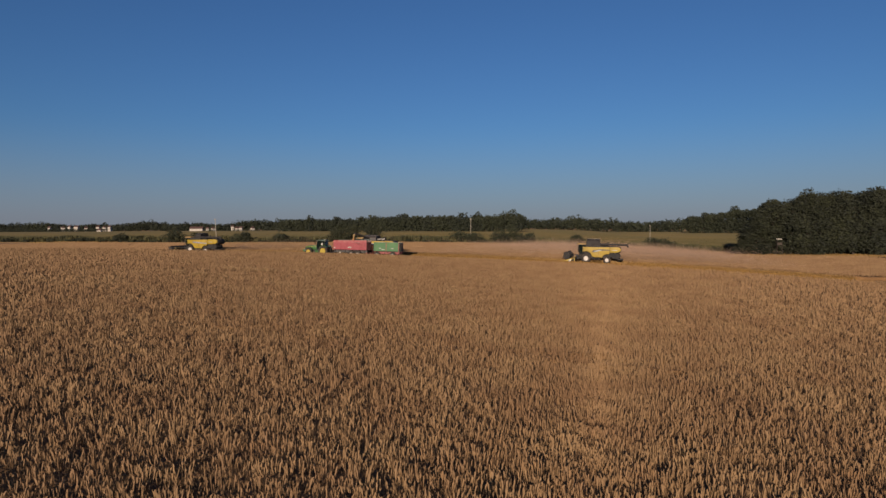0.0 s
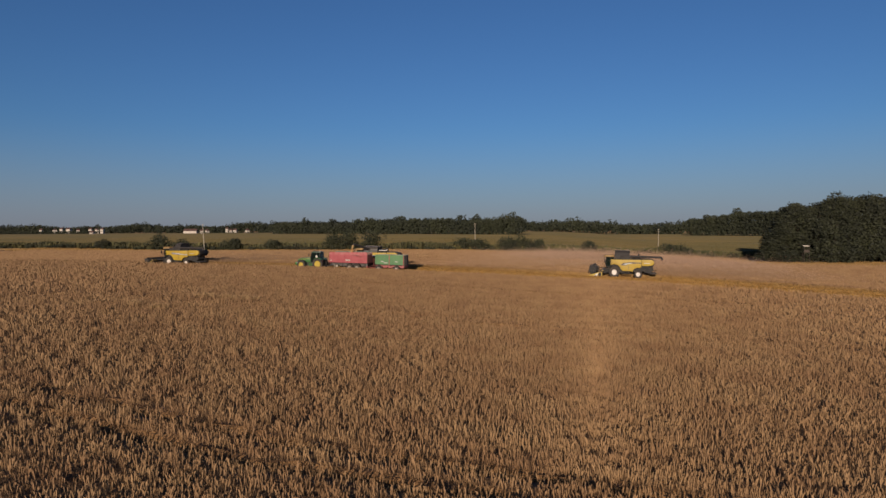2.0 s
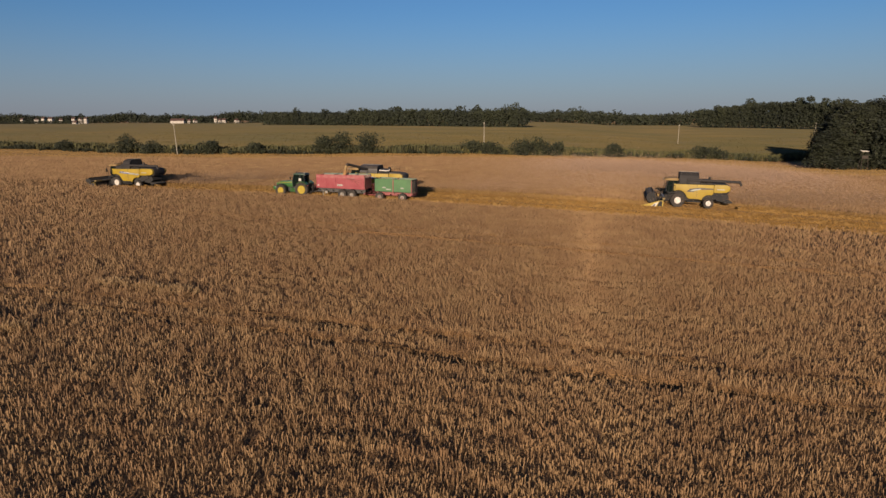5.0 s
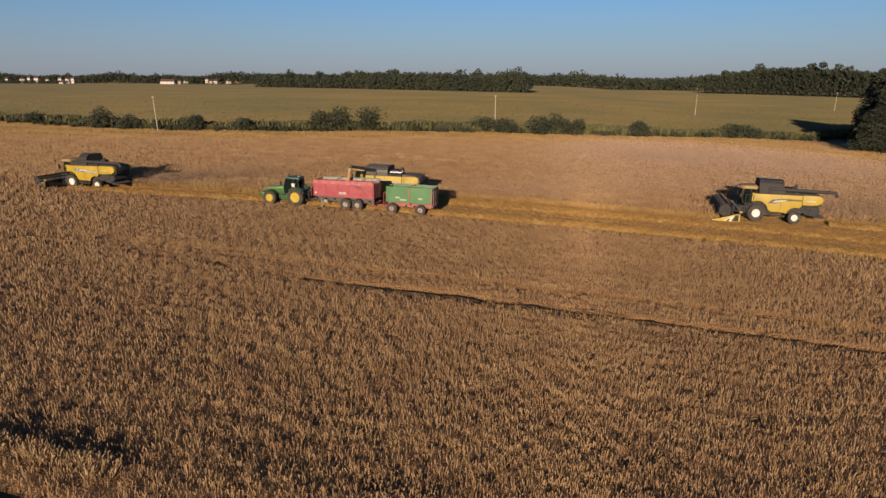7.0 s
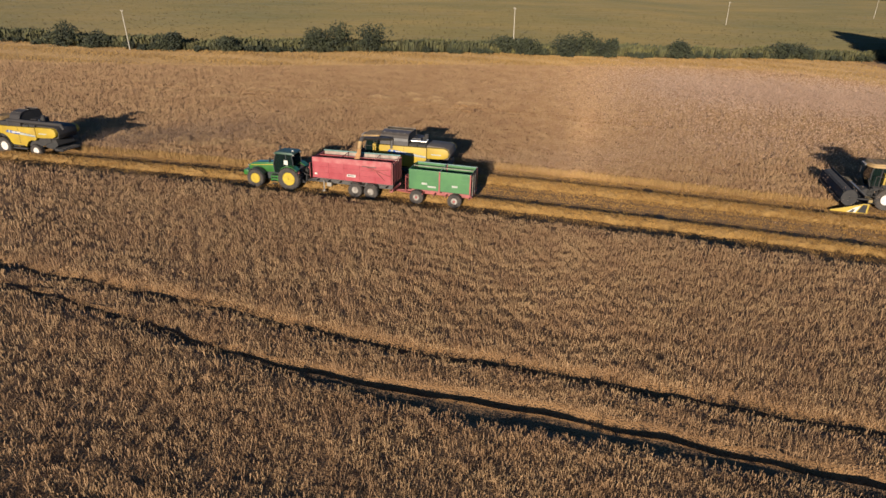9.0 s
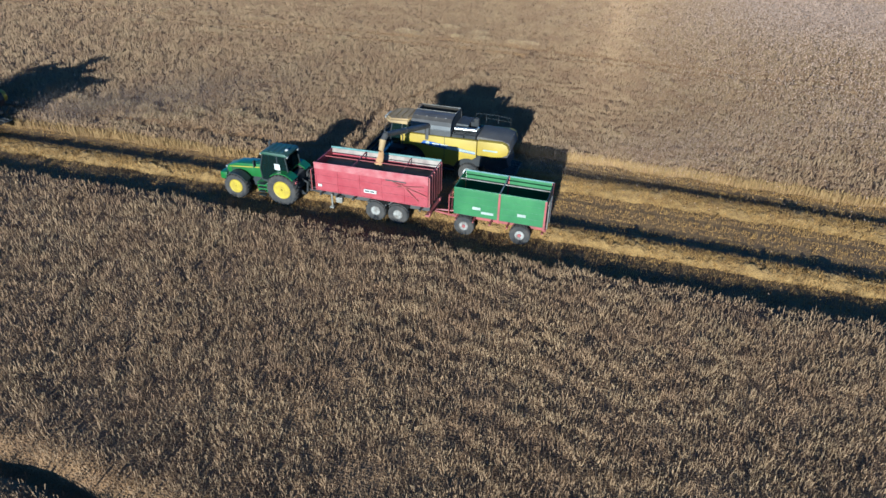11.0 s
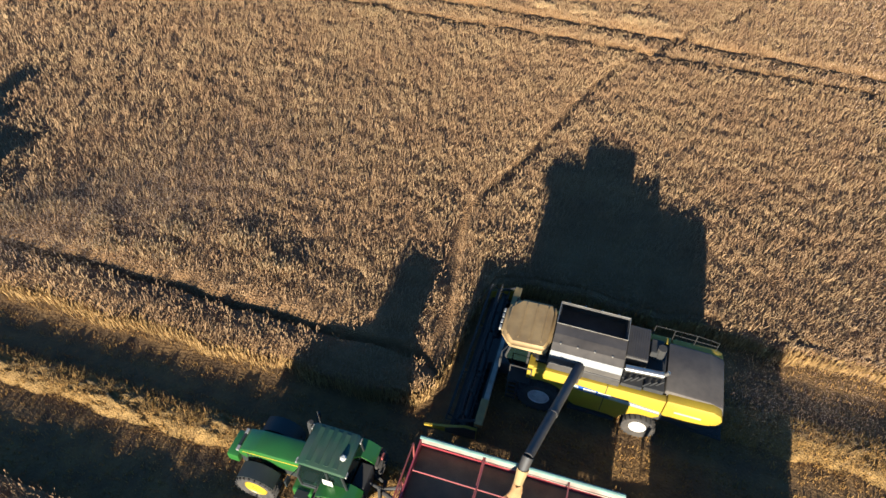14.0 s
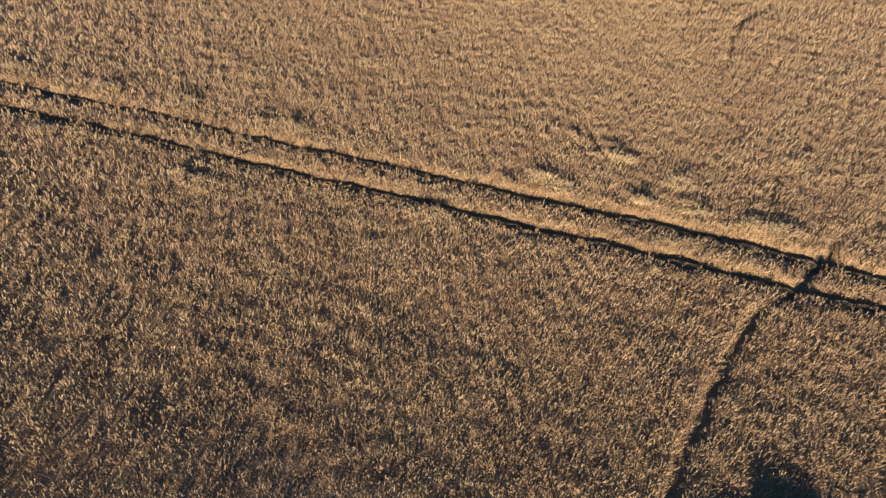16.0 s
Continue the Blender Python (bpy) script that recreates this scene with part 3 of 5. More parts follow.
def make_bush(x, y, wide, tall, count=150, size=0.4):
    cs, rs = [], []
    for k in range(9):
        a, q = rng.uniform(0, 6.28), wide * rng.uniform(0, 0.5)
        r = tall * rng.uniform(0.25, 0.4)
        cs.append((math.cos(a) * q, math.sin(a) * q, rng.uniform(0.3, 0.68) * tall))
        rs.append((r * 1.2, r * 1.2, r))
    b = new("bush", mesh_of("bush", *leaf_cloud(cs, rs, count, size), BUSH_LEAF))
    b.matrix_basis = pose(x, y, float(height(x)))
    return tagged(b, "round dark green bush in the hedge", "bush", "hedge bushes")


for x, wide, tall in ((-94, 5, 4.2), (-85, 4, 3), (-66, 4, 3), (-52, 4, 2.6), (-33, 3.5, 4), (-28, 4, 4.5), (-21, 4, 4.4), (8, 5, 3), (12, 4, 2.8), (22, 4, 3.6), (26, 5, 4), (31, 4, 3), (47, 4, 3), (74, 4, 3), (80, 5, 3.2), (-122, 5, 2.6)):
    make_bush(x, float(HEDGE_Y(x)) + 1.0, wide * 1.35, tall * 1.4)
x = -300.0
while x < 118:  # low shrubs fill the hedge between them
    tall = 1.2 + 0.9 * rng.uniform() ** 2
    make_bush(x, float(HEDGE_Y(x)) + rng.uniform(-0.3, 1.6), 4.2, tall, 50, 0.38)
    x += rng.uniform(3.0, 9.5) * (1.5 if x < -160 else 1)


def make_pole(x, y, tall, lean):
    pole = new("utility_pole", None)
    pole.matrix_basis = pose(x, y, float(height(x)), 0, lean, 0)
    bm = bmesh.new()
    tube(bm, (0, 0, -0.3), (0, 0, tall), 0.12, 0.07, 10)
    part("shaft", bm, CONCRETE, pole)
    bm = bmesh.new()
    for k in (-1, 1):
        tube(bm, (0.25 * k, 0, tall - 0.25), (0.25 * k, 0, tall + 0.05), 0.05, 0.03, 6)
    tube(bm, (-0.35, 0, tall - 0.25), (0.35, 0, tall - 0.25), 0.04, 0.04, 6)
    part("crossarm", bm, CONCRETE, pole)
    return tagged(pole, "slim pale concrete utility pole in the field", "pole", "utility poles")


for x, y, tall, lean in ((-75, 89, 8.6, -3), (8, 128, 8.8, 0), (87, 260, 9.8, 1), (175, 340, 10.3, 2)):
    make_pole(x, y, tall, lean)


def make_house(x, y, long, deep, tall, roof_tall, turn, wall_mat, roof_mat, label):
    h = new("house", None)
    h.matrix_basis = pose(x, y, float(height(x)), 0, 0, turn)
    bm = bmesh.new()
    bmesh.ops.create_cube(bm, size=1, matrix=Matrix.LocRotScale((0, 0, tall / 2), None, (long, deep, tall)))
    part("wall", bm, wall_mat, h)
    bm = bmesh.new()
    a = [bm.verts.new(v) for v in ((-long / 2 - 0.4, -deep / 2 - 0.5, tall - 0.2), (-long / 2 - 0.4, deep / 2 + 0.5, tall - 0.2), (-long / 2 - 0.4, 0, tall + roof_tall))]
    b = [bm.verts.new(v.co + Vector((long + 0.8, 0, 0))) for v in a]
    faces = [bm.faces.new(a), bm.faces.new(b)] + [bm.faces.new((a[i], a[(i + 1) % 3], b[(i + 1) % 3], b[i])) for i in range(3)]
    bmesh.ops.recalc_face_normals(bm, faces=faces)
    roof = part("roof", bm, roof_mat, h)
    bm = bmesh.new()
    bmesh.ops.create_cube(bm, size=1, matrix=Matrix.LocRotScale((long * 0.2, 0.4, tall + roof_tall), None, (0.8, 0.8, 1.6)))
    part("chimney", bm, TILES, roof)
    for k in range(3):
        bm = bmesh.new()
        bmesh.ops.create_cube(bm, size=1, matrix=Matrix.LocRotScale((-long * 0.3 + k * long * 0.3, -deep / 2 - 0.02, tall * 0.55), None, (1.2, 0.08, 1.4)))
        part("window", bm, BARK, h)
    return tagged(h, label, "house", "houses of the village")


make_house(-745, 1140, 27, 11, 5.5, 4.5, 12, PLASTER, TILES, "long white farm building with a red roof")
for x, y, long, tall, turn in ((-1134, 1166, 5, 9.5, 20), (-1102, 1170, 4, 9.5, -30), (-1080, 1166, 6, 11.5, 10), (-1057, 1160, 9, 11, 8), (-1040, 1168, 5, 8.5, 50), (-1006, 1165, 6, 10.5, 20), (-994, 1170, 4, 9.5, 70), (-976, 1165, 6, 10.5, 12), (-947, 1098, 8, 3.5, 10),
                               (-718, 1136, 5, 5.5, 30), (-707, 1140, 4, 6, -15), (-677, 1166, 4, 9.5, 40), (-652, 1138, 5, 6, 20), (-639, 1132, 7, 6.5, 15), (-611, 1130, 5, 6, -20)):
    make_house(x, y, long, 8, tall, 3.2, turn, PLASTER, TILES, "small white house with a red tiled roof")
far_wood("far_wood", "low garden trees before the village", [(-1350, 1140), (-1020, 1130), (-965, 1126)], 8.0, 5, 6, 1.2, 36)
far_wood("far_wood", "low garden trees beside the village", [(-700, 1104), (-560, 1085)], 3.0, 5, 9, 1.2, 20)


def make_stand(x, y):
    """A raised hunter's seat on four posts."""
    s = new("hunting_stand", None)
    s.matrix_basis = pose(x, y, float(height(x)))
    for a in (-1, 1):
        for b in (-1, 1):
            bm = bmesh.new()
            tube(bm, (a * 0.9, b * 0.9, -0.2), (a * 0.6, b * 0.6, 4.2), 0.07, 0.06, 6)
            part("post", bm, BARK, s)
    bm = bmesh.new()
    bmesh.ops.create_cube(bm, size=1, matrix=Matrix.LocRotScale((0, 0, 3.4), None, (1.5, 1.5, 0.1)))
    part("platform", bm, BARK, s)
    bm = bmesh.new()
    bmesh.ops.create_cube(bm, size=1, matrix=Matrix.LocRotScale((0, -0.7, 3.8), None, (1.5, 0.06, 0.75)))
    part("front_board", bm, BARK, s)
    bm = bmesh.new()
    bmesh.ops.create_cube(bm, size=1, matrix=Matrix.LocRotScale((0, 0, 5.3), Euler((0.12, 0, 0)), (1.6, 1.6, 0.07)))
    part("roof", bm, PLASTER, s, "pale sheet roof")
    for a in (-1, 1):
        bm = bmesh.new()
        tube(bm, (a * 0.65, 0.6, 4.1), (a * 0.65, 0.6, 5.3), 0.05, 0.05, 6)
        tube(bm, (a * 0.65, -0.6, 4.1), (a * 0.65, -0.6, 5.2), 0.05, 0.05, 6)
        part("roof_post", bm, BARK, s)
    return tagged(s, "weathered wooden hunting stand before the wood", "hunting stand")


make_stand(111.0, 109.5)

# ---- paints and surfaces of the machines ----
YELLOW = material("combine_yellow", (0.455, 0.325, 0.010), (0.37, 0.255, 0.012), 0.9, 0.6, fine=0.12, bump_scale=14)
YELLOW_RIM = material("rim_yellow", (0.52, 0.40, 0.015), (0.40, 0.29, 0.02), 3, 0.5, fine=0.15)
WHITE_RIM = material("rim_white", (0.38, 0.36, 0.33), (0.16, 0.135, 0.11), 4, 0.55, fine=0.2)
COMBINE_RIM = material("combine_rim", (0.85, 0.83, 0.80), (0.62, 0.58, 0.54), 4, 0.5, fine=0.2)
WORN_BOARD = material("worn_whitish_board", (0.42, 0.35, 0.30), (0.27, 0.20, 0.17), 1.8, 0.75, fine=0.25)
RED = material("faded_red_paint", (0.31, 0.032, 0.045), (0.36, 0.062, 0.074), 1.4, 0.5, bump_scale=7, fine=0.22)
RED_FADED = material("worn_red_board", (0.36, 0.06, 0.07), (0.43, 0.15, 0.15), 2.2, 0.6, bump_scale=9, fine=0.2)
RED_FRAME = material("red_frame", (0.38, 0.085, 0.08), (0.24, 0.07, 0.06), 3, 0.55, fine=0.2)
GREEN = material("trailer_green", (0.072, 0.215, 0.062), (0.046, 0.158, 0.047), 0.8, 0.45, bump_scale=8, fine=0.15)
TRACTOR_GREEN = material("tractor_green", (0.04, 0.17, 0.03), (0.035, 0.125, 0.026), 1.2, 0.32, fine=0.1, coat=0.3)
TRACTOR_DARK = material("tractor_dark", (0.02, 0.025, 0.022), None, 2, 0.6)
ROOF_GREEN = material("roof_green", (0.035, 0.085, 0.045), (0.055, 0.085, 0.055), 1.5, 0.45, fine=0.15)
TYRE = material("tyre_rubber", (0.036, 0.032, 0.029), (0.075, 0.062, 0.05), 2.5, 0.9, bump=0.3, bump_scale=20)
GREY = material("dark_grey_steel", (0.072, 0.064, 0.057), (0.048, 0.042, 0.037), 2, 0.6, fine=0.25, bump_scale=6)
DUSTY_YELLOW = material("dusty_yellow_beam", (0.34, 0.25, 0.075), (0.22, 0.16, 0.06), 2.0, 0.7, fine=0.2)
DUSTY = material("dusty_grey_hood", (0.125, 0.106, 0.086), (0.085, 0.07, 0.058), 1.2, 0.8, fine=0.25, bump_scale=5)
TAN = material("dusty_cab_roof", (0.43, 0.295, 0.125), (0.31, 0.205, 0.085), 1.3, 0.75, fine=0.18, bump_scale=5)
DARK_COVER = material("blackish_tank_cover", (0.023, 0.019, 0.017), (0.034, 0.028, 0.024), 1.2, 0.78, fine=0.25, bump_scale=5)
COVER = material("dark_tank_cover", (0.105, 0.09, 0.075), (0.068, 0.058, 0.048), 1.2, 0.5, fine=0.25, bump_scale=5)
BLACK = material("black_steel", (0.022, 0.021, 0.02), (0.04, 0.035, 0.03), 2, 0.85, fine=0.2)
SHINY = material("bright_steel", (0.75, 0.74, 0.72), (0.55, 0.54, 0.52), 3, 0.3, 0.9)
WORN = material("worn_steel", (0.42, 0.40, 0.36), (0.25, 0.22, 0.18), 3, 0.5, 0.4)
BLUE = material("blue_decal", (0.02, 0.10, 0.42), (0.02, 0.08, 0.34), 1, 0.4)
PALE = material("pale_decal", (0.44, 0.47, 0.43), (0.34, 0.38, 0.33), 2, 0.45)
WHITE = material("white_sign", (0.66, 0.66, 0.62), (0.55, 0.55, 0.52), 4, 0.5)
GRAIN = material("wheat_grain", (0.52, 0.30, 0.12), (0.42, 0.23, 0.09), 3, 0.85, bump=0.8, bump_scale=30, fine=0.3)
GRAIN_HEAP = material("grain_heap", (0.30, 0.18, 0.09), (0.22, 0.13, 0.065), 2, 0.9, bump=0.8, bump_scale=30, fine=0.3)
LAMP = material("lamp_glass", (0.42, 0.42, 0.40), (0.3, 0.3, 0.29), 5, 0.15)
STEEL_RIM = material("bluish_rail", (0.15, 0.28, 0.25), (0.11, 0.19, 0.18), 3, 0.55, fine=0.2)

GLASS = bpy.data.materials.new("tinted_glass")
GLASS.use_nodes = True
_g = GLASS.node_tree.nodes["Principled BSDF"]
_g.inputs["Base Color"].default_value, _g.inputs["Roughness"].default_value = (0.012, 0.022, 0.018, 1), 0.06
_g.inputs["Transmission Weight"].default_value, _g.inputs["IOR"].default_value = 0.6, 1.45


# ---- shapes: machines face towards -x, their near side is -y ----
def box(bm, x0, x1, y0, y1, z0, z1, bevel=0.0):
    made = bmesh.ops.create_cube(bm, size=1, matrix=Matrix.LocRotScale(((x0 + x1) / 2, (y0 + y1) / 2, (z0 + z1) / 2), None, (abs(x1 - x0), abs(y1 - y0), abs(z1 - z0))))
    if bevel:
        edges = list({e for v in made["verts"] for e in v.link_edges})
        bmesh.ops.bevel(bm, geom=edges, offset=bevel, segments=2, affect="EDGES", profile=0.6)
    return bm


def prism(bm, outline, y0, y1, bevel=0.0, inset=0.0):
    """An outline in x and z, drawn out from y0 to y1; inset draws the y1 end in."""
    cx = sum(p[0] for p in outline) / len(outline)
    cz = sum(p[1] for p in outline) / len(outline)
    a = [bm.verts.new((x, y0, z)) for x, z in outline]
    b = [bm.verts.new((x + (cx - x) * inset, y1, z + (cz - z) * inset)) for x, z in outline]
    faces = [bm.faces.new(a), bm.faces.new(b[::-1])]
    for i in range(len(a)):
        j = (i + 1) % len(a)
        faces.append(bm.faces.new((a[j], a[i], b[i], b[j])))
    bmesh.ops.recalc_face_normals(bm, faces=faces)
    if bevel:
        edges = list({e for f in faces for e in f.edges})
        bmesh.ops.bevel(bm, geom=edges, offset=bevel, segments=2, affect="EDGES", profile=0.6)
    return bm


def lathe(bm, profile, x, z, seg=28):
    """Rings of (radius, y) about an axle through x and z."""
    rings = []
    for r, y in profile:
        rings.append([bm.verts.new((x + r * math.cos(2 * math.pi * k / seg), y, z + r * math.sin(2 * math.pi * k / seg))) for k in range(seg)])
    for a, b in zip(rings[:-1], rings[1:]):
        for k in range(seg):
            bm.faces.new((a[k], a[(k + 1) % seg], b[(k + 1) % seg], b[k]))
    bm.faces.new(rings[0])
    bm.faces.new(rings[-1][::-1])
    bmesh.ops.recalc_face_normals(bm, faces=bm.faces[:])
    return bm


def bars(bm, pairs, r, seg=6):
    for a, b in pairs:
        tube(bm, a, b, r, r, seg)
    return bm


def smooth(ob, angle=35):
    me = ob.data
    me.polygons.foreach_set("use_smooth", [True] * len(me.polygons))
    me.set_sharp_from_angle(angle=radians(angle))
    return ob


def wheel(parent, x, y, radius, wide, rim_mat, lugs=22, side=-1, name="wheel", share=0.56):
    """A farm tyre with lugs, and its dished rim; side: the way in which the hub looks out."""
    bm = bmesh.new()
    z, w, r = radius, wide / 2, radius
    rim = r * share
    lathe(bm, [(rim, y - w * 0.7), (r * 0.78, y - w), (r * 0.93, y - w * 0.96), (r * 0.97, y - w * 0.75), (r * 0.97, y + w * 0.75), (r * 0.93, y + w * 0.96), (r * 0.78, y + w), (rim, y + w * 0.7)], x, z, 30)
    for k in range(lugs):
        a = 2 * math.pi * k / lugs
        for s, off in ((-1, 0.0), (1, math.pi / lugs)):
            t0, t1 = a + off, a + off + 1.3 / lugs * 2
            p0 = Vector((x + math.cos(t0) * r * 0.985, y + s * w * 0.98, z + math.sin(t0) * r * 0.985))
            p1 = Vector((x + math.cos(t1) * r * 0.99, y + s * w * 0.05, z + math.sin(t1) * r * 0.99))
            q0 = Vector((x + math.cos(t0) * r * 0.88, y + s * w * 1.0, z + math.sin(t0) * r * 0.88))
            tube(bm, p0, p1, r * 0.035, r * 0.035, 4)
            tube(bm, q0, p0, r * 0.03, r * 0.035, 4)
    tyre = smooth(part(name, bm, TYRE, parent, "black lugged farm tyre"))
    bm = bmesh.new()
    f = y + side * w * 0.72
    lathe(bm, [(rim * 1.02, f), (rim * 0.98, f + side * 0.03), (rim * 0.86, f - side * 0.02), (rim * 0.55, f - side * 0.12), (rim * 0.42, f - side * 0.12), (rim * 0.36, f - side * 0.02), (rim * 0.12, f)], x, z, 24)
    for k in range(8):
        a = 2 * math.pi * k / 8
        cx, cz = x + math.cos(a) * rim * 0.3, z + math.sin(a) * rim * 0.3
        tube(bm, (cx, f - side * 0.03, cz), (cx, f + side * 0.02, cz), rim * 0.04, rim * 0.04, 6)
    disc = smooth(part("rim", bm, rim_mat, tyre, "round painted steel rim"))
    if rim_mat is not YELLOW_RIM:  # dark openings between the rim's edge and its hub
        for k in range(8):
            a = 2 * math.pi * (k + 0.5) / 8
            bm = bmesh.new()
            lathe(bm, [(rim * 0.15, f - side * 0.075), (rim * 0.15, f - side * 0.04)], x + math.cos(a) * rim * 0.68, z + math.sin(a) * rim * 0.68, 8)
            part("opening", bm, BLACK, disc)
    return tyre


def lettering(parent, x, y, z, wide, tall, count, mat, side=-1, name="decal"):
    """Plain bars in place of writing, on a face that looks along y."""
    step = wide / count
    for k in range(count):
        bm = bmesh.new()
        box(bm, x + k * step, x + (k + 0.85) * step, y, y + side * 0.006, z, z + tall)
        part(name, bm, mat, parent)


HEADING = -4.4  # degrees: the machines follow the drill rows


def thing(name, label, category, x, y, group="", turn=HEADING, tilt=1.0):
    ob = new(name, None)
    slope = math.degrees(math.atan2(float(height(x + 2) - height(x - 2)), 4))
    ob.matrix_basis = pose(x, y, float(height(x)), 0, -slope * tilt, turn)
    return tagged(ob, label, category, group)


# ---- tractor ----
def make_tractor(x, y):
    t = thing("tractor", "green farm tractor with yellow rims, towing two trailers", "tractor", x, y)
    for wx, r, w, n in ((0.0, 0.97, 0.70, 24), (-3.05, 0.76, 0.58, 22)):
        for s in (-1, 1):
            wheel(t, wx, s * (1.22 - w / 2 + (0.03 if wx else 0.03)), r, w, YELLOW_RIM, n, s)
    bm = bmesh.new()
    prism(bm, [(-3.95, 1.25), (-4.02, 1.5), (-3.9, 1.72), (-3.3, 1.92), (-1.35, 2.08), (-1.35, 1.2), (-3.6, 1.12)], -0.43, 0.43, 0.09)
    smooth(part("hood", bm, TRACTOR_GREEN, t, "rounded green engine hood"))
    for s in (-1, 1):
        bm = bmesh.new()
        prism(bm, [(-3.8, 1.62), (-1.5, 1.84), (-1.5, 1.9), (-3.8, 1.66)], s * 0.425, s * 0.437)
        part("stripe", bm, YELLOW_RIM, t, "thin yellow stripe on the hood")
        for k in range(5):
            bm = bmesh.new()
            box(bm, -3.65 + k * 0.13, -3.58 + k * 0.13, s * 0.425, s * 0.436, 1.35, 1.6)
            part("slot", bm, TRACTOR_DARK, t, "black cooling slot")
    bm = bmesh.new()
    box(bm, -4.09, -3.97, -0.36, 0.36, 1.25, 1.62, 0.04)
    part("front_grille", bm, TRACTOR_DARK, t)
    for s in (-1, 1):
        bm = bmesh.new()
        box(bm, -4.08, -3.96, s * 0.33 - 0.1, s * 0.33 + 0.1, 1.55, 1.63, 0.02)
        part("headlight", bm, LAMP, t, "clear headlight")
    bm = bmesh.new()
    box(bm, -4.52, -4.05, -0.5, 0.5, 0.72, 1.2, 0.1)
    smooth(part("front_weight", bm, TRACTOR_GREEN, t, "green front ballast block"))
    bm = bmesh.new()
    box(bm, -4.06, 0.5, -0.32, 0.32, 0.55, 1.2, 0.05)
    box(bm, -3.25, -2.85, -0.85, 0.85, 0.6, 0.9, 0.04)
    tube(bm, (0, -0.85, 0.97), (0, 0.85, 0.97), 0.2, 0.2, 12)
    part("chassis", bm, TRACTOR_DARK, t, "dark chassis and axles")
    # front mudguards
    for s in (-1, 1):
        bm = bmesh.new()
        pts = [(0.84 * math.cos(a), 0.76 + 0.84 * math.sin(a)) for a in np.linspace(0.5, 2.4, 9)]
        pts += [(0.80 * math.cos(a), 0.76 + 0.80 * math.sin(a)) for a in np.linspace(2.4, 0.5, 9)]
        prism(bm, [(-3.05 + a, b) for a, b in pts], s * 0.62, s * 1.2)
        smooth(part("mudguard", bm, TRACTOR_DARK, t, "black front mudguard"))
        bm = bmesh.new()
        pts = [(1.06 * math.cos(a), 0.97 + 1.06 * math.sin(a)) for a in np.linspace(0.75, 2.3, 10)]
        pts += [(1.0 * math.cos(a), 0.97 + 1.0 * math.sin(a)) for a in np.linspace(2.3, 0.75, 10)]
        prism(bm, pts, s * 0.5, s * 1.16)
        smooth(part("fender", bm, TRACTOR_GREEN, t, "rounded green rear fender"))
    # cab
    bm = bmesh.new()
    prism(bm, [(-1.42, 1.25), (-1.5, 2.0), (-1.25, 2.86), (0.18, 2.86), (0.3, 1.9), (0.1, 1.25)], -0.72, 0.72, 0.03)
    cab = part("cab", bm, GLASS, t, "glazed driver's cab")
    bm = bmesh.new()
    for s in (-1, 1):
        bars(bm, [((-1.43, s * 0.73, 1.25), (-1.51, s * 0.73, 2.0)), ((-1.51, s * 0.73, 2.0), (-1.26, s * 0.73, 2.88)), ((-0.35, s * 0.74, 1.3), (-0.35, s * 0.74, 2.88)), ((0.3, s * 0.73, 1.9), (0.18, s * 0.73, 2.88)), ((0.1, s * 0.73, 1.25), (0.3, s * 0.73, 1.9)), ((-1.43, s * 0.73, 1.27), (0.1, s * 0.73, 1.27))], 0.045)
    box(bm, -1.4, 0.1, -0.7, 0.7, 1.15, 1.32, 0.03)
    part("cab_frame", bm, TRACTOR_DARK, cab, "black cab pillars")
    bm = bmesh.new()
    box(bm, -0.6, -0.1, -0.3, 0.3, 1.4, 1.65, 0.06)
    box(bm, -0.2, -0.05, -0.28, 0.28, 1.6, 2.3, 0.05)
    part("seat", bm, TRACTOR_DARK, cab, "dark empty seat")
    bm = bmesh.new()
    prism(bm, [(-1.42, 2.88), (-1.37, 3.0), (-1.1, 3.07), (0.15, 3.07), (0.32, 2.98), (0.32, 2.86)], -0.76, 0.76, 0.07)
    for k in range(4):
        box(bm, -1.1 + k * 0.31, -0.94 + k * 0.31, -0.62, 0.62, 3.07, 3.085)
    roof = smooth(part("roof", bm, ROOF_GREEN, t, "dusty green cab roof"))
    bm = bmesh.new()
    lathe(bm, [(0.09, 0.0), (0.11, 0.03), (0.06, 0.09)], 0, 0, 12)
    bm.transform(Matrix.Translation((0.05, -0.2, 3.08)) @ Matrix.Rotation(math.pi / 2, 4, "X"))
    part("antenna", bm, WHITE, roof, "small white antenna dome")
    bm = bmesh.new()
    tube(bm, (-1.2, 0.75, 3.05), (-1.25, 0.78, 3.75), 0.015, 0.01, 6)
    part("aerial", bm, BLACK, roof, "thin black aerial")
    bm = bmesh.new()
    box(bm, -0.52, -0.16, -0.79, -0.8, 2.05, 2.42)
    part("sign", bm, WHITE, cab, "white square sign in the side window")
    for s in (-1, 1):
        for px in (-1.4, 0.3):
            bm = bmesh.new()
            box(bm, px - 0.05, px + 0.05, s * 0.62 - 0.1, s * 0.62 + 0.1, 2.83, 2.93, 0.02)
            part("work_lamp", bm, LAMP, roof, "small work lamp")
        bm = bmesh.new()
        tube(bm, (-1.4, s * 0.75, 2.5), (-1.55, s * 1.2, 2.55), 0.02, 0.02, 6)
        box(bm, -1.58, -1.52, s * 1.22 - 0.12, s * 1.22 + 0.12, 2.25, 2.65, 0.02)
        part("mirror", bm, TRACTOR_DARK, t, "black wing mirror")
    bm = bmesh.new()
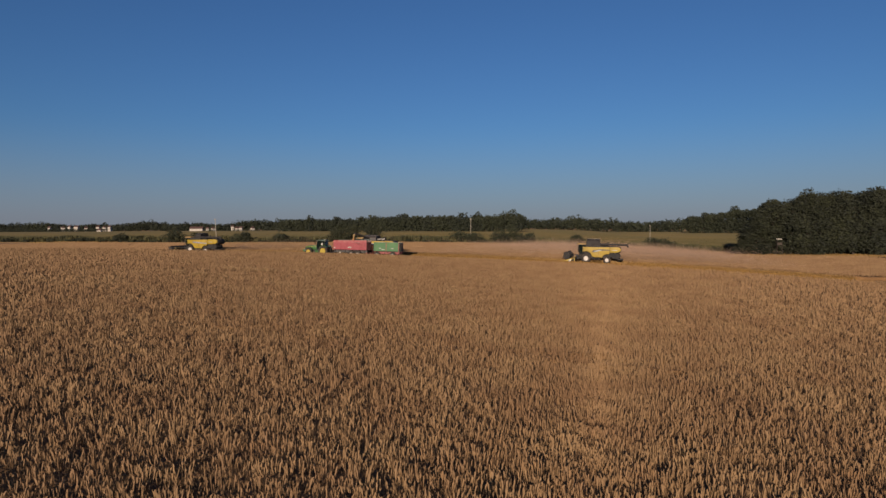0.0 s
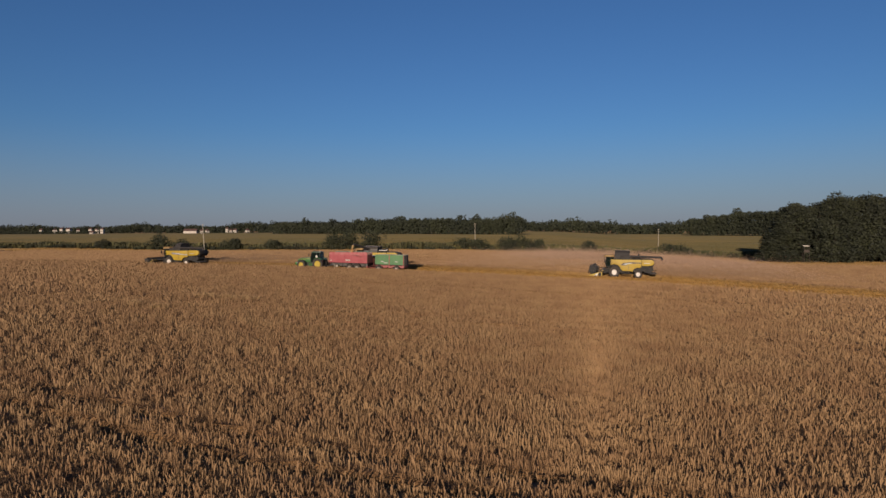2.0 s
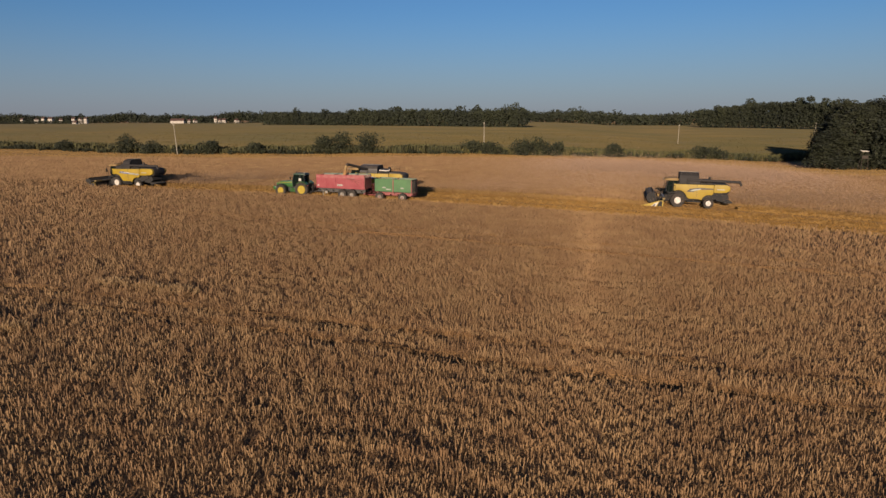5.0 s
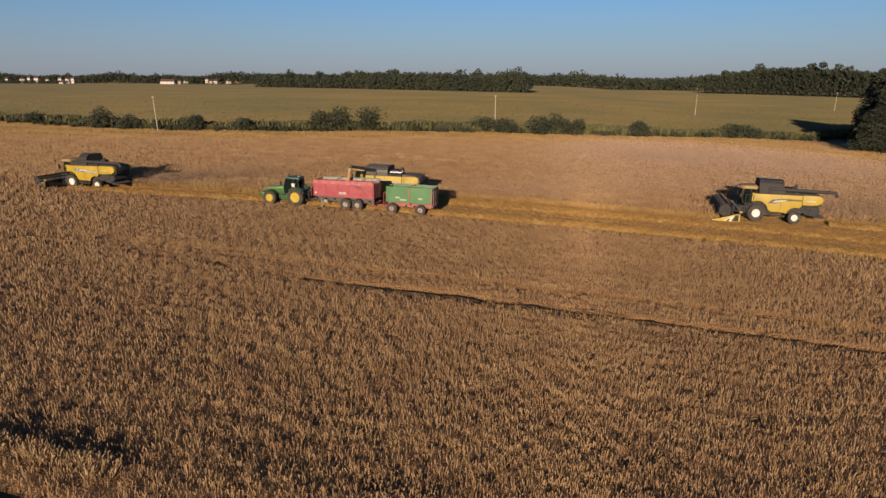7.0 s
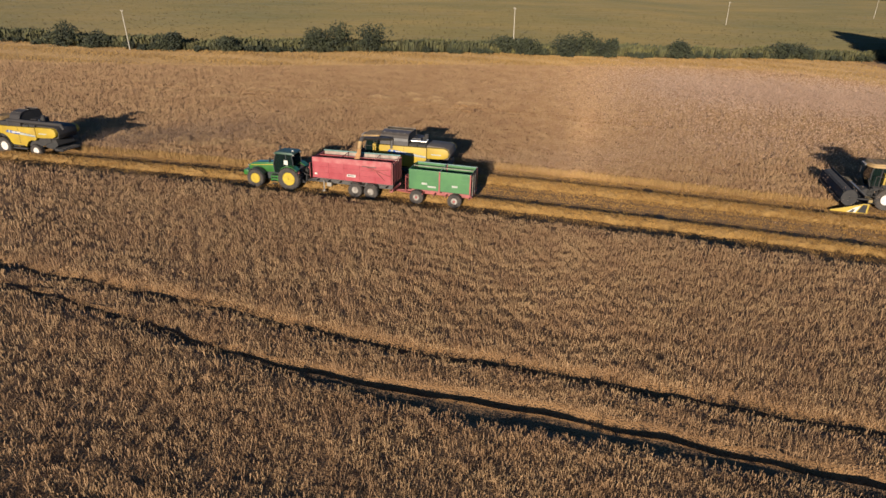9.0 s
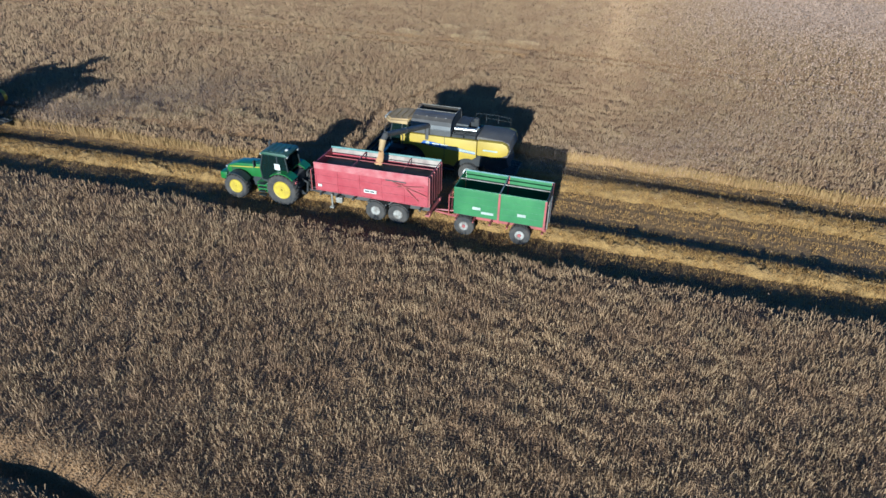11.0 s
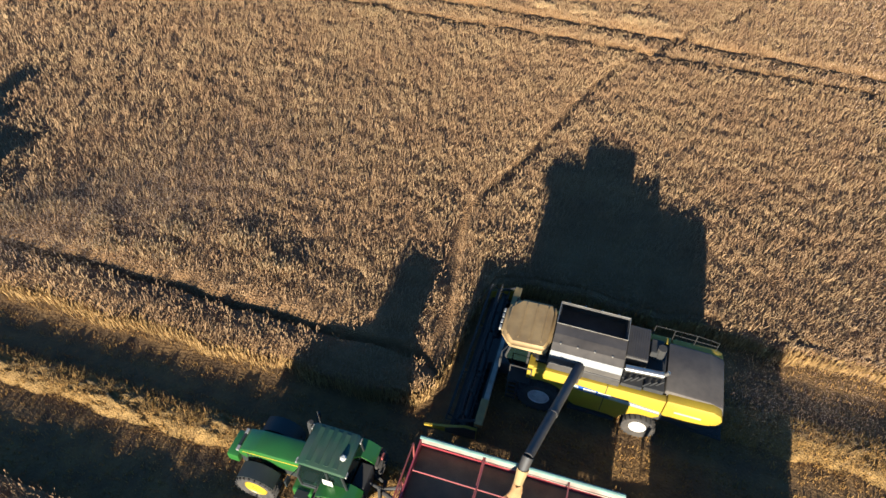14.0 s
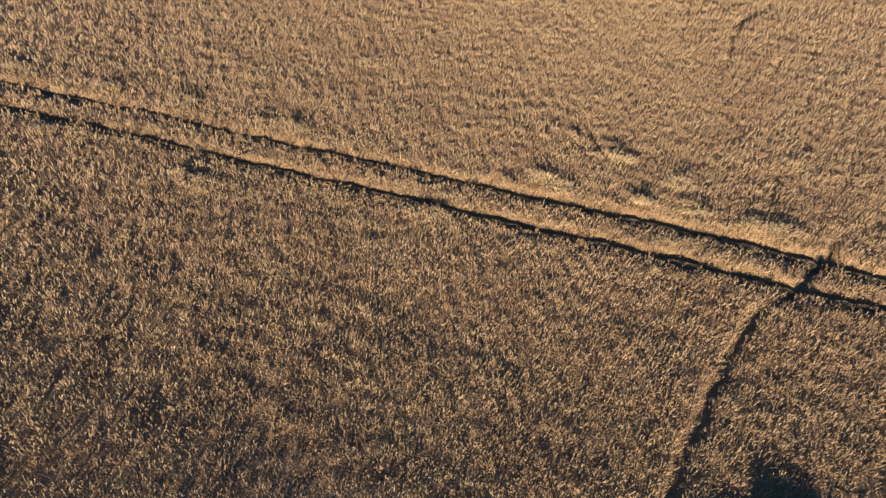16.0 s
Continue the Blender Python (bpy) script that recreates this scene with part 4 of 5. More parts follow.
    tube(bm, (-1.55, 0.62, 1.6), (-1.55, 0.62, 3.05), 0.1, 0.08, 10)
    tube(bm, (-1.55, 0.62, 3.05), (-1.45, 0.62, 3.2), 0.08, 0.08, 10)
    part("exhaust", bm, BLACK, t, "black upright exhaust")
    bm = bmesh.new()
    box(bm, -1.75, -1.0, -0.95, -0.4, 0.55, 1.15, 0.08)
    part("fuel_tank", bm, TRACTOR_GREEN, t, "green fuel tank")
    for k in range(4):
        bm = bmesh.new()
        box(bm, -1.55, -1.1, -1.2, -0.9, 0.42 + k * 0.24, 0.46 + k * 0.24, 0.01)
        part("step", bm, TRACTOR_DARK, t)
    bm = bmesh.new()
    box(bm, 0.3, 0.75, -0.45, 0.45, 0.8, 1.75, 0.04)
    hitch = part("hitch", bm, BLACK, t, "black rear linkage housing")
    for name, a, b in (("lower_link", (0.5, -0.5, 0.6), (1.2, -0.45, 0.62)), ("lower_link", (0.5, 0.5, 0.6), (1.2, 0.45, 0.62)), ("top_link", (0.5, 0, 1.4), (1.15, 0, 1.1)),
                       ("lift_rod", (0.4, -0.45, 1.4), (1.05, -0.45, 0.65)), ("lift_rod", (0.4, 0.45, 1.4), (1.05, 0.45, 0.65)), ("cross_shaft", (1.15, -0.5, 0.62), (1.15, 0.5, 0.62)),
                       ("stay", (1.15, -0.2, 0.62), (1.1, 0, 1.15)), ("stay", (1.15, 0.2, 0.62), (1.1, 0, 1.15))):
        bm = bmesh.new()
        tube(bm, a, b, 0.055, 0.055, 6)
        part(name, bm, BLACK, hitch)
    for s in (-1, 1):
        bm = bmesh.new()
        box(bm, 0.86, 0.93, s * 0.95 - 0.12, s * 0.95 + 0.12, 1.45, 1.58, 0.02)
        part("tail_light", bm, RED_FRAME, t, "red tail light")
    return t


make_tractor(0.1, 1.22)


def hoop(bm, x, y0, y1, z0, z1, r):
    bars(bm, [((x, y0, z0), (x, y0, z1)), ((x, y0, z1), (x, y1, z1)), ((x, y1, z1), (x, y1, z0))], r)


# ---- red tandem trailer ----
def make_red_trailer(x, y):
    """Its origin lies under the front of the body."""
    t = thing("grain_trailer", "faded red tandem tipping trailer being filled with wheat", "trailer", x, y, "trailers behind the tractor")
    long, half = 6.75, 1.18
    for wx in (3.62, 4.97):
        for s in (-1, 1):
            wheel(t, wx, s * 0.98, 0.60, 0.5, WHITE_RIM, 18, s, share=0.47)
    bm = bmesh.new()
    for s in (-1, 1):
        box(bm, -0.1, long - 0.1, s * 0.5 - 0.09, s * 0.5 + 0.09, 0.78, 1.05, 0.02)
    for k in range(7):
        box(bm, 0.2 + k * 1.0, 0.3 + k * 1.0, -half, half, 1.02, 1.1)
    for wx in (3.62, 4.97):
        tube(bm, (wx, -0.9, 0.6), (wx, 0.9, 0.6), 0.09, 0.09, 8)
        box(bm, wx - 0.12, wx + 0.12, -0.6, 0.6, 0.6, 0.85)
    part("chassis", bm, GREY, t, "dark grey chassis")
    bm = bmesh.new()
    bars(bm, [((-1.15, 0, 0.62), (0.1, -0.45, 0.85)), ((-1.15, 0, 0.62), (0.1, 0.45, 0.85)), ((-1.3, 0, 0.62), (-1.05, 0, 0.62))], 0.08, 8)
    part("drawbar", bm, GREY, t, "grey steel drawbar")
    bm = bmesh.new()
    tube(bm, (0.75, -0.75, 0.2), (0.75, -0.75, 1.0), 0.06, 0.06, 8)
    box(bm, 0.62, 0.88, -0.88, -0.62, 0.1, 0.2, 0.02)
    box(bm, 1.1, 1.5, -1.0, -0.7, 0.6, 0.95, 0.04)
    part("support_leg", bm, WORN, t)
    # near and far walls, of three steps
    for s in (-1, 1):
        bm = bmesh.new()
        box(bm, 0, long, s * (half - 0.05), s * half, 1.1, 2.42)
        wall = part("side_wall", bm, RED, t, "red steel side wall with welded posts")
        for k in range(6):
            bm = bmesh.new()
            px = 0.06 + k * (long - 0.12) / 5
            box(bm, px - 0.03, px + 0.03, s * half, s * (half + 0.03), 1.08, 2.42, 0.008)
            part("wall_post", bm, RED, wall)
        for z in (1.1, 1.55, 2.02):
            bm = bmesh.new()
            box(bm, 0, long, s * half, s * (half + 0.03), z - 0.025, z + 0.025, 0.008)
            part("wall_rail", bm, RED, wall)
        bm = bmesh.new()
        prism(bm, [(0.0, 2.42), (0.0, 2.72), (long, 2.85), (long, 2.42)], s * (half - 0.03), s * (half + 0.04), 0.01)
        part("top_board", bm, RED_FADED if s < 0 else WORN_BOARD, t, "worn pinkish top board")
        bm = bmesh.new()
        tube(bm, (0, s * half, 2.75), (long, s * half, 2.88), 0.065 if s > 0 else 0.045, 0.065 if s > 0 else 0.045, 8)
        part("top_rail", bm, STEEL_RIM if s > 0 else RED_FADED, t, "bluish grey top rail" if s > 0 else "worn red top rail")
    bm = bmesh.new()
    box(bm, 0.0, 0.05, -half + 0.05, half - 0.05, 1.1, 2.7)
    part("front_wall", bm, RED, t)
    bm = bmesh.new()
    box(bm, 0, long, -half + 0.05, half - 0.05, 1.08, 1.14)
    part("floor_plate", bm, GREY, t)
    bm = bmesh.new()
    box(bm, long - 0.05, long, -half + 0.05, half - 0.05, 1.1, 2.5)
    door = part("tailgate", bm, RED_FRAME, t, "dark red ribbed tailgate")
    for k in range(6):
        bm = bmesh.new()
        yy = -half + 0.1 + k * (2 * half - 0.2) / 5
        box(bm, long, long + 0.08, yy - 0.035, yy + 0.035, 1.05, 2.82, 0.01)
        part("rib", bm, RED_FRAME, door)
    bm = bmesh.new()
    bars(bm, [((long, -half, 2.86), (long, half, 2.86)), ((2.2, -half, 2.55), (2.2, half, 2.78)), ((2.2, 0, 2.62), (2.2, 0, 2.62 + 0.01)), ((0.1, 0.05, 2.66), (long - 0.1, 0.05, 2.78)), ((5.0, -half, 2.6), (5.0, half, 2.82)), ((2.25, -half, 2.78), (2.25, half, 2.78))], 0.026)
    part("cross_bar", bm, RED_FRAME, t, "thin red cross bars over the load")
    bm = bmesh.new()
    hoop(bm, -0.12, -0.9, -0.35, 0.9, 2.5, 0.025)
    bars(bm, [((-0.12, -0.9, z), (-0.12, -0.35, z)) for z in (1.2, 1.5, 1.8, 2.1)] + [((-0.12, -0.9, 2.3), (0.02, -0.9, 2.3)), ((-0.12, -0.35, 2.3), (0.02, -0.35, 2.3))], 0.02)
    hoop(bm, -0.25, -1.15, 1.15, 1.0, 2.2, 0.03)
    part("ladder", bm, RED_FRAME, t, "red front ladder")
    # the rolled dark cover and stays at the rear corner
    bm = bmesh.new()
    bars(bm, [((4.6, -half - 0.06, 2.38), (long - 0.05, -half - 0.08, 1.75)), ((5.0, -half - 0.07, 2.1), (6.5, -half - 0.1, 2.3)), ((5.2, -half - 0.06, 2.3), (6.2, -half - 0.09, 1.4))], 0.026)
    part("stay", bm, RED_FRAME, t, "dark red side stays")
    bm = bmesh.new()
    box(bm, 4.3, 5.5, -half - 0.075, -half - 0.05, 2.36, 2.42, 0.01)
    part("hinge_bar", bm, GREY, t)
    bm = bmesh.new()
    box(bm, 3.0, 3.75, -half - 0.052, -half - 0.07, 1.42, 1.62)
    sign = part("sign", bm, WHITE, t, "white maker's plate")
    lettering(sign, 3.07, -half - 0.072, 1.48, 0.6, 0.08, 2, GREY)
    bm = bmesh.new()
    box(bm, 0.2, 0.42, -half - 0.052, -half - 0.07, 1.35, 1.5)
    part("reflector", bm, WHITE, t, "small white plate")
    for wx in (3.62, 4.97):
        bm = bmesh.new()
        pts = [(0.68 * math.cos(a), 0.6 + 0.68 * math.sin(a)) for a in np.linspace(0.6, 2.5, 7)] + [(0.65 * math.cos(a), 0.6 + 0.65 * math.sin(a)) for a in np.linspace(2.5, 0.6, 7)]
        prism(bm, [(wx + a, b) for a, b in pts], -1.2, -0.75)
        part("mudguard", bm, GREY, t, "grey mudguard")
    bm = bmesh.new()
    for s in (-1, 1):
        box(bm, long + 0.02, long + 0.1, s * 0.95 - 0.14, s * 0.95 + 0.14, 0.8, 0.95, 0.02)
    box(bm, long - 0.2, long + 0.06, -1.1, 1.1, 0.7, 0.82, 0.02)
    part("bumper", bm, RED_FRAME, t)
    # the body rides on a raised subframe
    for ob in t.children:
        if ob.name.split(".")[0] not in ("wheel", "chassis", "drawbar", "support_leg", "mudguard", "bumper"):
            ob.location.z = 0.28
    bm = bmesh.new()
    for s in (-1, 1):
        box(bm, 0.05, long - 0.05, s * 0.5 - 0.07, s * 0.5 + 0.07, 1.06, 1.37)
    part("subframe", bm, GREY, t, "dark grey tipping frame")
    # the load
    nx, ny = 40, 14
    gx, gy = np.meshgrid(np.linspace(0.06, long - 0.06, nx), np.linspace(-half + 0.06, half - 0.06, ny))
    gz = 2.22 + 0.18 * np.exp(-((gx - 3.4) / 1.1) ** 2 - (gy / 0.7) ** 2) + 0.12 * np.exp(-((gx - 1.4) / 0.9) ** 2 - (gy / 0.8) ** 2) + 0.015 * rng.standard_normal(gx.shape)
    heap = new("grain_load", mesh_of("grain_load", np.stack([gx, gy, gz], -1).reshape(-1, 3), grid_faces(ny, nx), GRAIN_HEAP, True))
    heap.matrix_basis = t.matrix_basis @ Matrix.Translation((0, 0, 0.28))
    tagged(heap, "brown wheat grain heaped in the red trailer", "grain", kind="stuff")
    return t


make_red_trailer(2.28, 1.18)


# ---- green two-axle trailer ----
def make_green_trailer(x, y):
    t = thing("grain_trailer", "empty green two-axle tipping trailer with red posts", "trailer", x, y, "trailers behind the tractor")
    long, half, low, top = 5.0, 1.17, 1.06, 2.62
    for wx in (0.62, 3.72):
        for s in (-1, 1):
            tyre = wheel(t, wx, s * 1.0, 0.57, 0.44, WHITE_RIM, 18, s, share=0.46)
            bm = bmesh.new()
            lathe(bm, [(0.1, s * 1.12), (0.1, s * 1.2), (0.06, s * 1.23)], wx, 0.57, 12)
            part("hub", bm, RED_FRAME, tyre, "red painted hub")
    bm = bmesh.new()
    for s in (-1, 1):
        box(bm, 0, long, s * 0.42 - 0.07, s * 0.42 + 0.07, 0.72, 0.95, 0.02)
    for wx in (0.62, 3.72):
        tube(bm, (wx, -0.9, 0.55), (wx, 0.9, 0.55), 0.08, 0.08, 8)
        box(bm, wx - 0.35, wx + 0.35, -0.55, -0.42, 0.55, 0.75, 0.02)
        box(bm, wx - 0.35, wx + 0.35, 0.42, 0.55, 0.55, 0.75, 0.02)
    for k in range(6):
        box(bm, 0.1 + k * 0.95, 0.2 + k * 0.95, -half, half, 0.84, 0.92)
    part("chassis", bm, RED_FRAME, t, "red steel chassis")
    bm = bmesh.new()
    bars(bm, [((-1.75, 0, 0.6), (0.35, -0.4, 0.62)), ((-1.75, 0, 0.6), (0.35, 0.4, 0.62)), ((-0.6, -0.25, 0.61), (-0.6, 0.25, 0.61)), ((-1.95, 0, 0.6), (-1.7, 0, 0.6))], 0.06, 8)
    part("drawbar", bm, RED_FRAME, t, "red drawbar")
    for s in (-1, 1):
        for k, (a, b) in enumerate(((0.06, long / 2 - 0.06), (long / 2 + 0.06, long - 0.1))):
            bm = bmesh.new()
            box(bm, a, b, s * (half - 0.04), s * half, low, top - 0.04, 0.012)
            panel = part("side_panel", bm, GREEN, t, "bright green hinged side panel")
            for z in (low + 0.35, low + 0.72, low + 1.1, low + 1.42):
                bm = bmesh.new()
                box(bm, a + 0.02, b - 0.02, s * half, s * (half + 0.012), z, z + 0.025, 0.004)
                part("ridge", bm, GREEN, panel)
            if s < 0:
                bm = bmesh.new()
                box(bm, a + (1.0 if k == 0 else 0.95), a + (1.45 if k == 0 else 1.4), -half - 0.014, -half - 0.02, low + 0.42, low + 0.58)
                part("sign", bm, PALE, panel, "small pale plate")
        bm = bmesh.new()
        box(bm, long / 2 - 0.06, long / 2 + 0.06, s * (half - 0.06), s * (half + 0.035), 0.86, top + 0.02, 0.012)
        part("post", bm, RED_FRAME, t, "red middle post")
        bm = bmesh.new()
        box(bm, long - 0.1, long + 0.01, s * (half - 0.06), s * (half + 0.035), 0.86, top, 0.012)
        part("post", bm, RED_FRAME, t, "red corner post")
        bm = bmesh.new()
        box(bm, 0.0, long, s * (half - 0.05), s * (half + 0.015), top - 0.04, top + 0.03, 0.012)
        part("top_rail", bm, STEEL_RIM if s > 0 else GREEN, t)
    lettering(t, 1.55, -half - 0.016, low + 0.22, 0.8, 0.14, 1, PALE)
    bm = bmesh.new()
    box(bm, 0.0, 0.05, -half + 0.04, half - 0.04, low, top)
    part("front_panel", bm, GREEN, t)
    bm = bmesh.new()
    box(bm, long - 0.05, long, -half + 0.06, half - 0.06, low, top)
    gate = part("tailgate", bm, TRACTOR_DARK, t, "dark rear gate")
    bm = bmesh.new()
    for k in range(5):
        z = low + 0.25 + k * 0.3
        bars(bm, [((long + 0.1, -0.95, z), (long + 0.1, -0.2, z))], 0.025)
    bars(bm, [((long + 0.1, -0.95, 0.9), (long + 0.1, -0.95, 2.5)), ((long + 0.1, -0.2, 0.9), (long + 0.1, -0.2, 2.5)), ((long + 0.02, -0.95, 2.3), (long + 0.1, -0.95, 2.3))], 0.03)
    part("ladder", bm, WORN, gate, "worn grey ladder frame")
    bm = bmesh.new()
    box(bm, 0, long, -half + 0.04, half - 0.04, low - 0.04, low + 0.02)
    part("floor_plate", bm, GREY, t)
    bm = bmesh.new()
    bars(bm, [((0.05, 0.02, top), (long - 0.05, 0.02, top)), ((long / 2, -half, top + 0.01), (long / 2, half, top + 0.01))], 0.035)
    part("cross_bar", bm, WORN, t, "thin grey bars over the open top")
    bm = bmesh.new()
    hoop(bm, -0.3, -1.0, -0.4, 0.75, 2.0, 0.03)
    hoop(bm, -0.28, 0.2, 1.0, 0.75, 1.6, 0.03)
    bars(bm, [((-0.3, -1.0, z), (-0.3, -0.4, z)) for z in (1.0, 1.25, 1.5, 1.75)] + [((-0.3, -1.0, 1.9), (0.02, -1.0, 1.9)), ((-0.3, -0.4, 1.9), (0.02, -0.4, 1.9)), ((-0.3, -1.0, 0.8), (0.1, -1.0, 0.9))], 0.022)
    part("ladder", bm, RED_FRAME, t, "red front ladder")
    for s in (-1, 1):
        bm = bmesh.new()
        box(bm, long + 0.0, long + 0.07, s * 0.9 - 0.15, s * 0.9 + 0.15, 0.72, 0.86, 0.02)
        part("tail_light", bm, RED_FRAME, t)
    for ob in t.children:
        if ob.name.split(".")[0] not in ("wheel", "chassis", "drawbar"):
            ob.location.z = 0.22
    bm = bmesh.new()
    for s in (-1, 1):
        box(bm, 0, long, s * 0.42 - 0.06, s * 0.42 + 0.06, 0.94, 1.25)
    part("subframe", bm, RED_FRAME, t, "red tipping frame")
    return t


make_green_trailer(10.42, 0.6)


# ---- combine harvester ----
def make_combine(x, y, spout, label, tank_open=True, decal="blue", turn=HEADING, rise=1.0, tilt=1.0, reel=(-3.0, 0.95, 0.47), reach=0.0, cover=1.0, cover_x=(0.04, 2.62), cover_mat=COVER, hood_mat=DUSTY, spout_mat=GREY, rear=0.0):
    """Origin under the front axle. spout: "out" over the trailer or "home" along the body."""
    c = thing("combine_harvester", label, "combine harvester", x, y, "combines in the field", turn, tilt)
    c.scale.z = rise
    half = 1.45
    for s in (-1, 1):
        wheel(c, 0.0, s * (half - 0.36), 0.87, 0.72, COMBINE_RIM, 22, s, share=0.48)
        wheel(c, 3.85, s * (half - 0.3), 0.65, 0.5, COMBINE_RIM, 20, s, share=0.5)
    bm = bmesh.new()
    prism(bm, [(-0.5, 0.9), (-0.6, 2.9), (5.4, 2.9), (5.7, 1.6), (4.6, 1.1), (1.0, 0.85)], -1.08, 1.08, 0.05)
    tube(bm, (0, -1.0, 0.95), (0, 1.0, 0.95), 0.22, 0.22, 10)
    tube(bm, (3.85, -1.1, 0.68), (3.85, 1.1, 0.68), 0.14, 0.14, 10)
    part("body", bm, BLACK, c, "dark threshing body and axles")
    # yellow side panels, arched over both wheels
    arch_f = [(1.14 * math.cos(a), 1.0 + 1.14 * math.sin(a)) for a in np.linspace(2.0, 0.3, 9)]
    arch_r = [(3.85 + 0.95 * math.cos(a), 0.75 + 0.95 * math.sin(a)) for a in np.linspace(2.85, 1.3, 7)]
    for s in (-1, 1):
        bm = bmesh.new()
        outline = [(-0.42, 2.86), (-0.42, 2.15)] + arch_f + [(1.35, 1.15), (2.6, 1.12)] + arch_r + [(4.35, 1.85), (4.35, 2.92)]
        prism(bm, outline, s * (half - 0.3), s * half, 0.04, 0.0)
        side = smooth(part("side_panel", bm, YELLOW, c, "yellow side panel arched over the wheels"))
        bm = bmesh.new()
        prism(bm, [(4.38, 2.95), (4.38, 1.97), (5.3, 1.98), (5.95 + rear, 2.06), (6.3 + rear, 2.25), (6.38 + rear, 2.55), (6.25 + rear, 2.85), (5.95 + rear, 2.98)], s * (half - 0.6), s * (half - 0.02), 0.09)
        smooth(part("rear_panel", bm, YELLOW, c, "yellow rounded rear panel"))
        bm = bmesh.new()
        box(bm, 2.28, 2.31, s * half, s * (half + 0.008), 1.3, 2.95)
        part("panel_joint", bm, TRACTOR_DARK, side)
        if decal == "blue":
            bm = bmesh.new()
            prism(bm, [(0.75, 2.3), (0.95, 2.52), (1.6, 2.48), (4.3, 2.2), (4.3, 2.04), (1.8, 2.2)], s * half, s * (half + 0.008))
            stripe = part("decal", bm, BLUE, side, "blue stripe")
            bm = bmesh.new()
            prism(bm, [(2.35, 2.36), (4.3, 2.2), (4.3, 2.09), (2.5, 2.16)], s * (half + 0.009), s * (half + 0.014))
            part("decal", bm, PALE, stripe, "pale stripe")
            lettering(stripe, 1.5, s * (half + 0.009), 2.28, 1.1, 0.14, 2, WHITE, s)
            bm = bmesh.new()
            lathe(bm, [(0.13, 0), (0.13, 0.006)], 1.2, 2.38, 14)
            bm.transform(Matrix.Translation((0, s * (half + 0.009), 0)))
            part("decal", bm, PALE, stripe, "pale round mark")
        else:
            bm = bmesh.new()
            prism(bm, [(1.0, 2.0), (1.4, 2.36), (2.5, 2.52), (4.3, 2.5), (4.3, 2.36), (2.5, 2.3), (1.8, 1.98)], s * half, s * (half + 0.008))
            stripe = part("decal", bm, GREY, side, "dark sweeping stripe")
            bm = bmesh.new()
            prism(bm, [(1.4, 2.1), (1.75, 2.3), (2.8, 2.42), (2.8, 2.35), (1.85, 2.1)], s * (half + 0.009), s * (half + 0.014))
            part("decal", bm, PALE, stripe, "pale sweeping mark")
        # steps and rail below the panel between the wheels
        bm = bmesh.new()
        box(bm, 1.15, 2.9, s * 1.2, s * 1.4, 0.72, 0.86, 0.02)
        part("side_rail", bm, BLACK, c)
    lettering(c, 4.75, -(half - 0.02) - 0.004, 2.35, 1.1, 0.1, 1, PALE)
    # grain tank
    bm = bmesh.new()
    prism(bm, [(0.02, 2.9), (0.02, 3.3), (2.65, 3.3), (2.65, 2.9)], -1.35, 1.35, 0.04)
    tank = part("grain_tank", bm, spout_mat, c, "dark grey grain tank")
    if tank_open:
        # two bowed covers folded up; the far one stands steeper, and the tank gapes between them
        near_arc = [(-1.32, 3.28), (-1.27, 3.52), (-1.12, 3.74), (-0.86, 3.9), (-0.5, 3.97), (-0.05, 3.99)]
        far_arc = [(1.32, 3.28), (1.3, 3.5), (1.24, 3.72), (1.12, 3.88), (0.98, 3.97)]
        raised = lambda z: 3.28 + (z - 3.28) * cover
        for arc in ([(yy, raised(zz)) for yy, zz in near_arc], [(yy, raised(zz)) for yy, zz in far_arc]):
            bm = bmesh.new()
            outer = [[bm.verts.new((px, yy, zz)) for px in cover_x] for yy, zz in arc]
            inner = [[bm.verts.new((px, yy * 0.965, zz - 0.03)) for px in cover_x] for yy, zz in arc]
            for k in range(len(arc) - 1):
                bm.faces.new((outer[k][0], outer[k][1], outer[k + 1][1], outer[k + 1][0]))
                bm.faces.new((inner[k][0], inner[k + 1][0], inner[k + 1][1], inner[k][1]))
                for e in (0, 1):
                    bm.faces.new((outer[k][e], outer[k + 1][e], inner[k + 1][e], inner[k][e]))
            bm.faces.new((outer[-1][0], outer[-1][1], inner[-1][1], inner[-1][0]))
            bm.faces.new((outer[0][0], inner[0][0], inner[0][1], outer[0][1]))
            bmesh.ops.recalc_face_normals(bm, faces=bm.faces[:])
            part("tank_cover", bm, cover_mat, tank, "raised dark tank cover")
            for k in range(4):
                bm = bmesh.new()
                yy, zz = arc[3]
                hx = cover_x[0] + (cover_x[1] - cover_x[0]) * (0.1 + 0.24 * k)
                box(bm, hx, hx + 0.06, yy - 0.03, yy + 0.03, zz - 0.01, zz + 0.03, 0.008)
                part("hinge", bm, WORN, tank)
        for px in (cover_x[0] + 0.02, cover_x[1] - 0.06):
            bm = bmesh.new()
            outline = [(-1.2, 3.3), (-1.0, 3.7), (-0.75, 3.84), (-0.1, 3.93), (0.95, 3.93), (1.1, 3.8), (1.22, 3.3)]
            a = [bm.verts.new((px, yy, raised(zz))) for yy, zz in outline]
            b = [bm.verts.new(v.co + Vector((0.04, 0, 0))) for v in a]
            bm.faces.new(a), bm.faces.new(b[::-1])
            for k in range(len(a)):
                bm.faces.new((a[k], b[k], b[(k + 1) % len(a)], a[(k + 1) % len(a)]))
            bmesh.ops.recalc_face_normals(bm, faces=bm.faces[:])
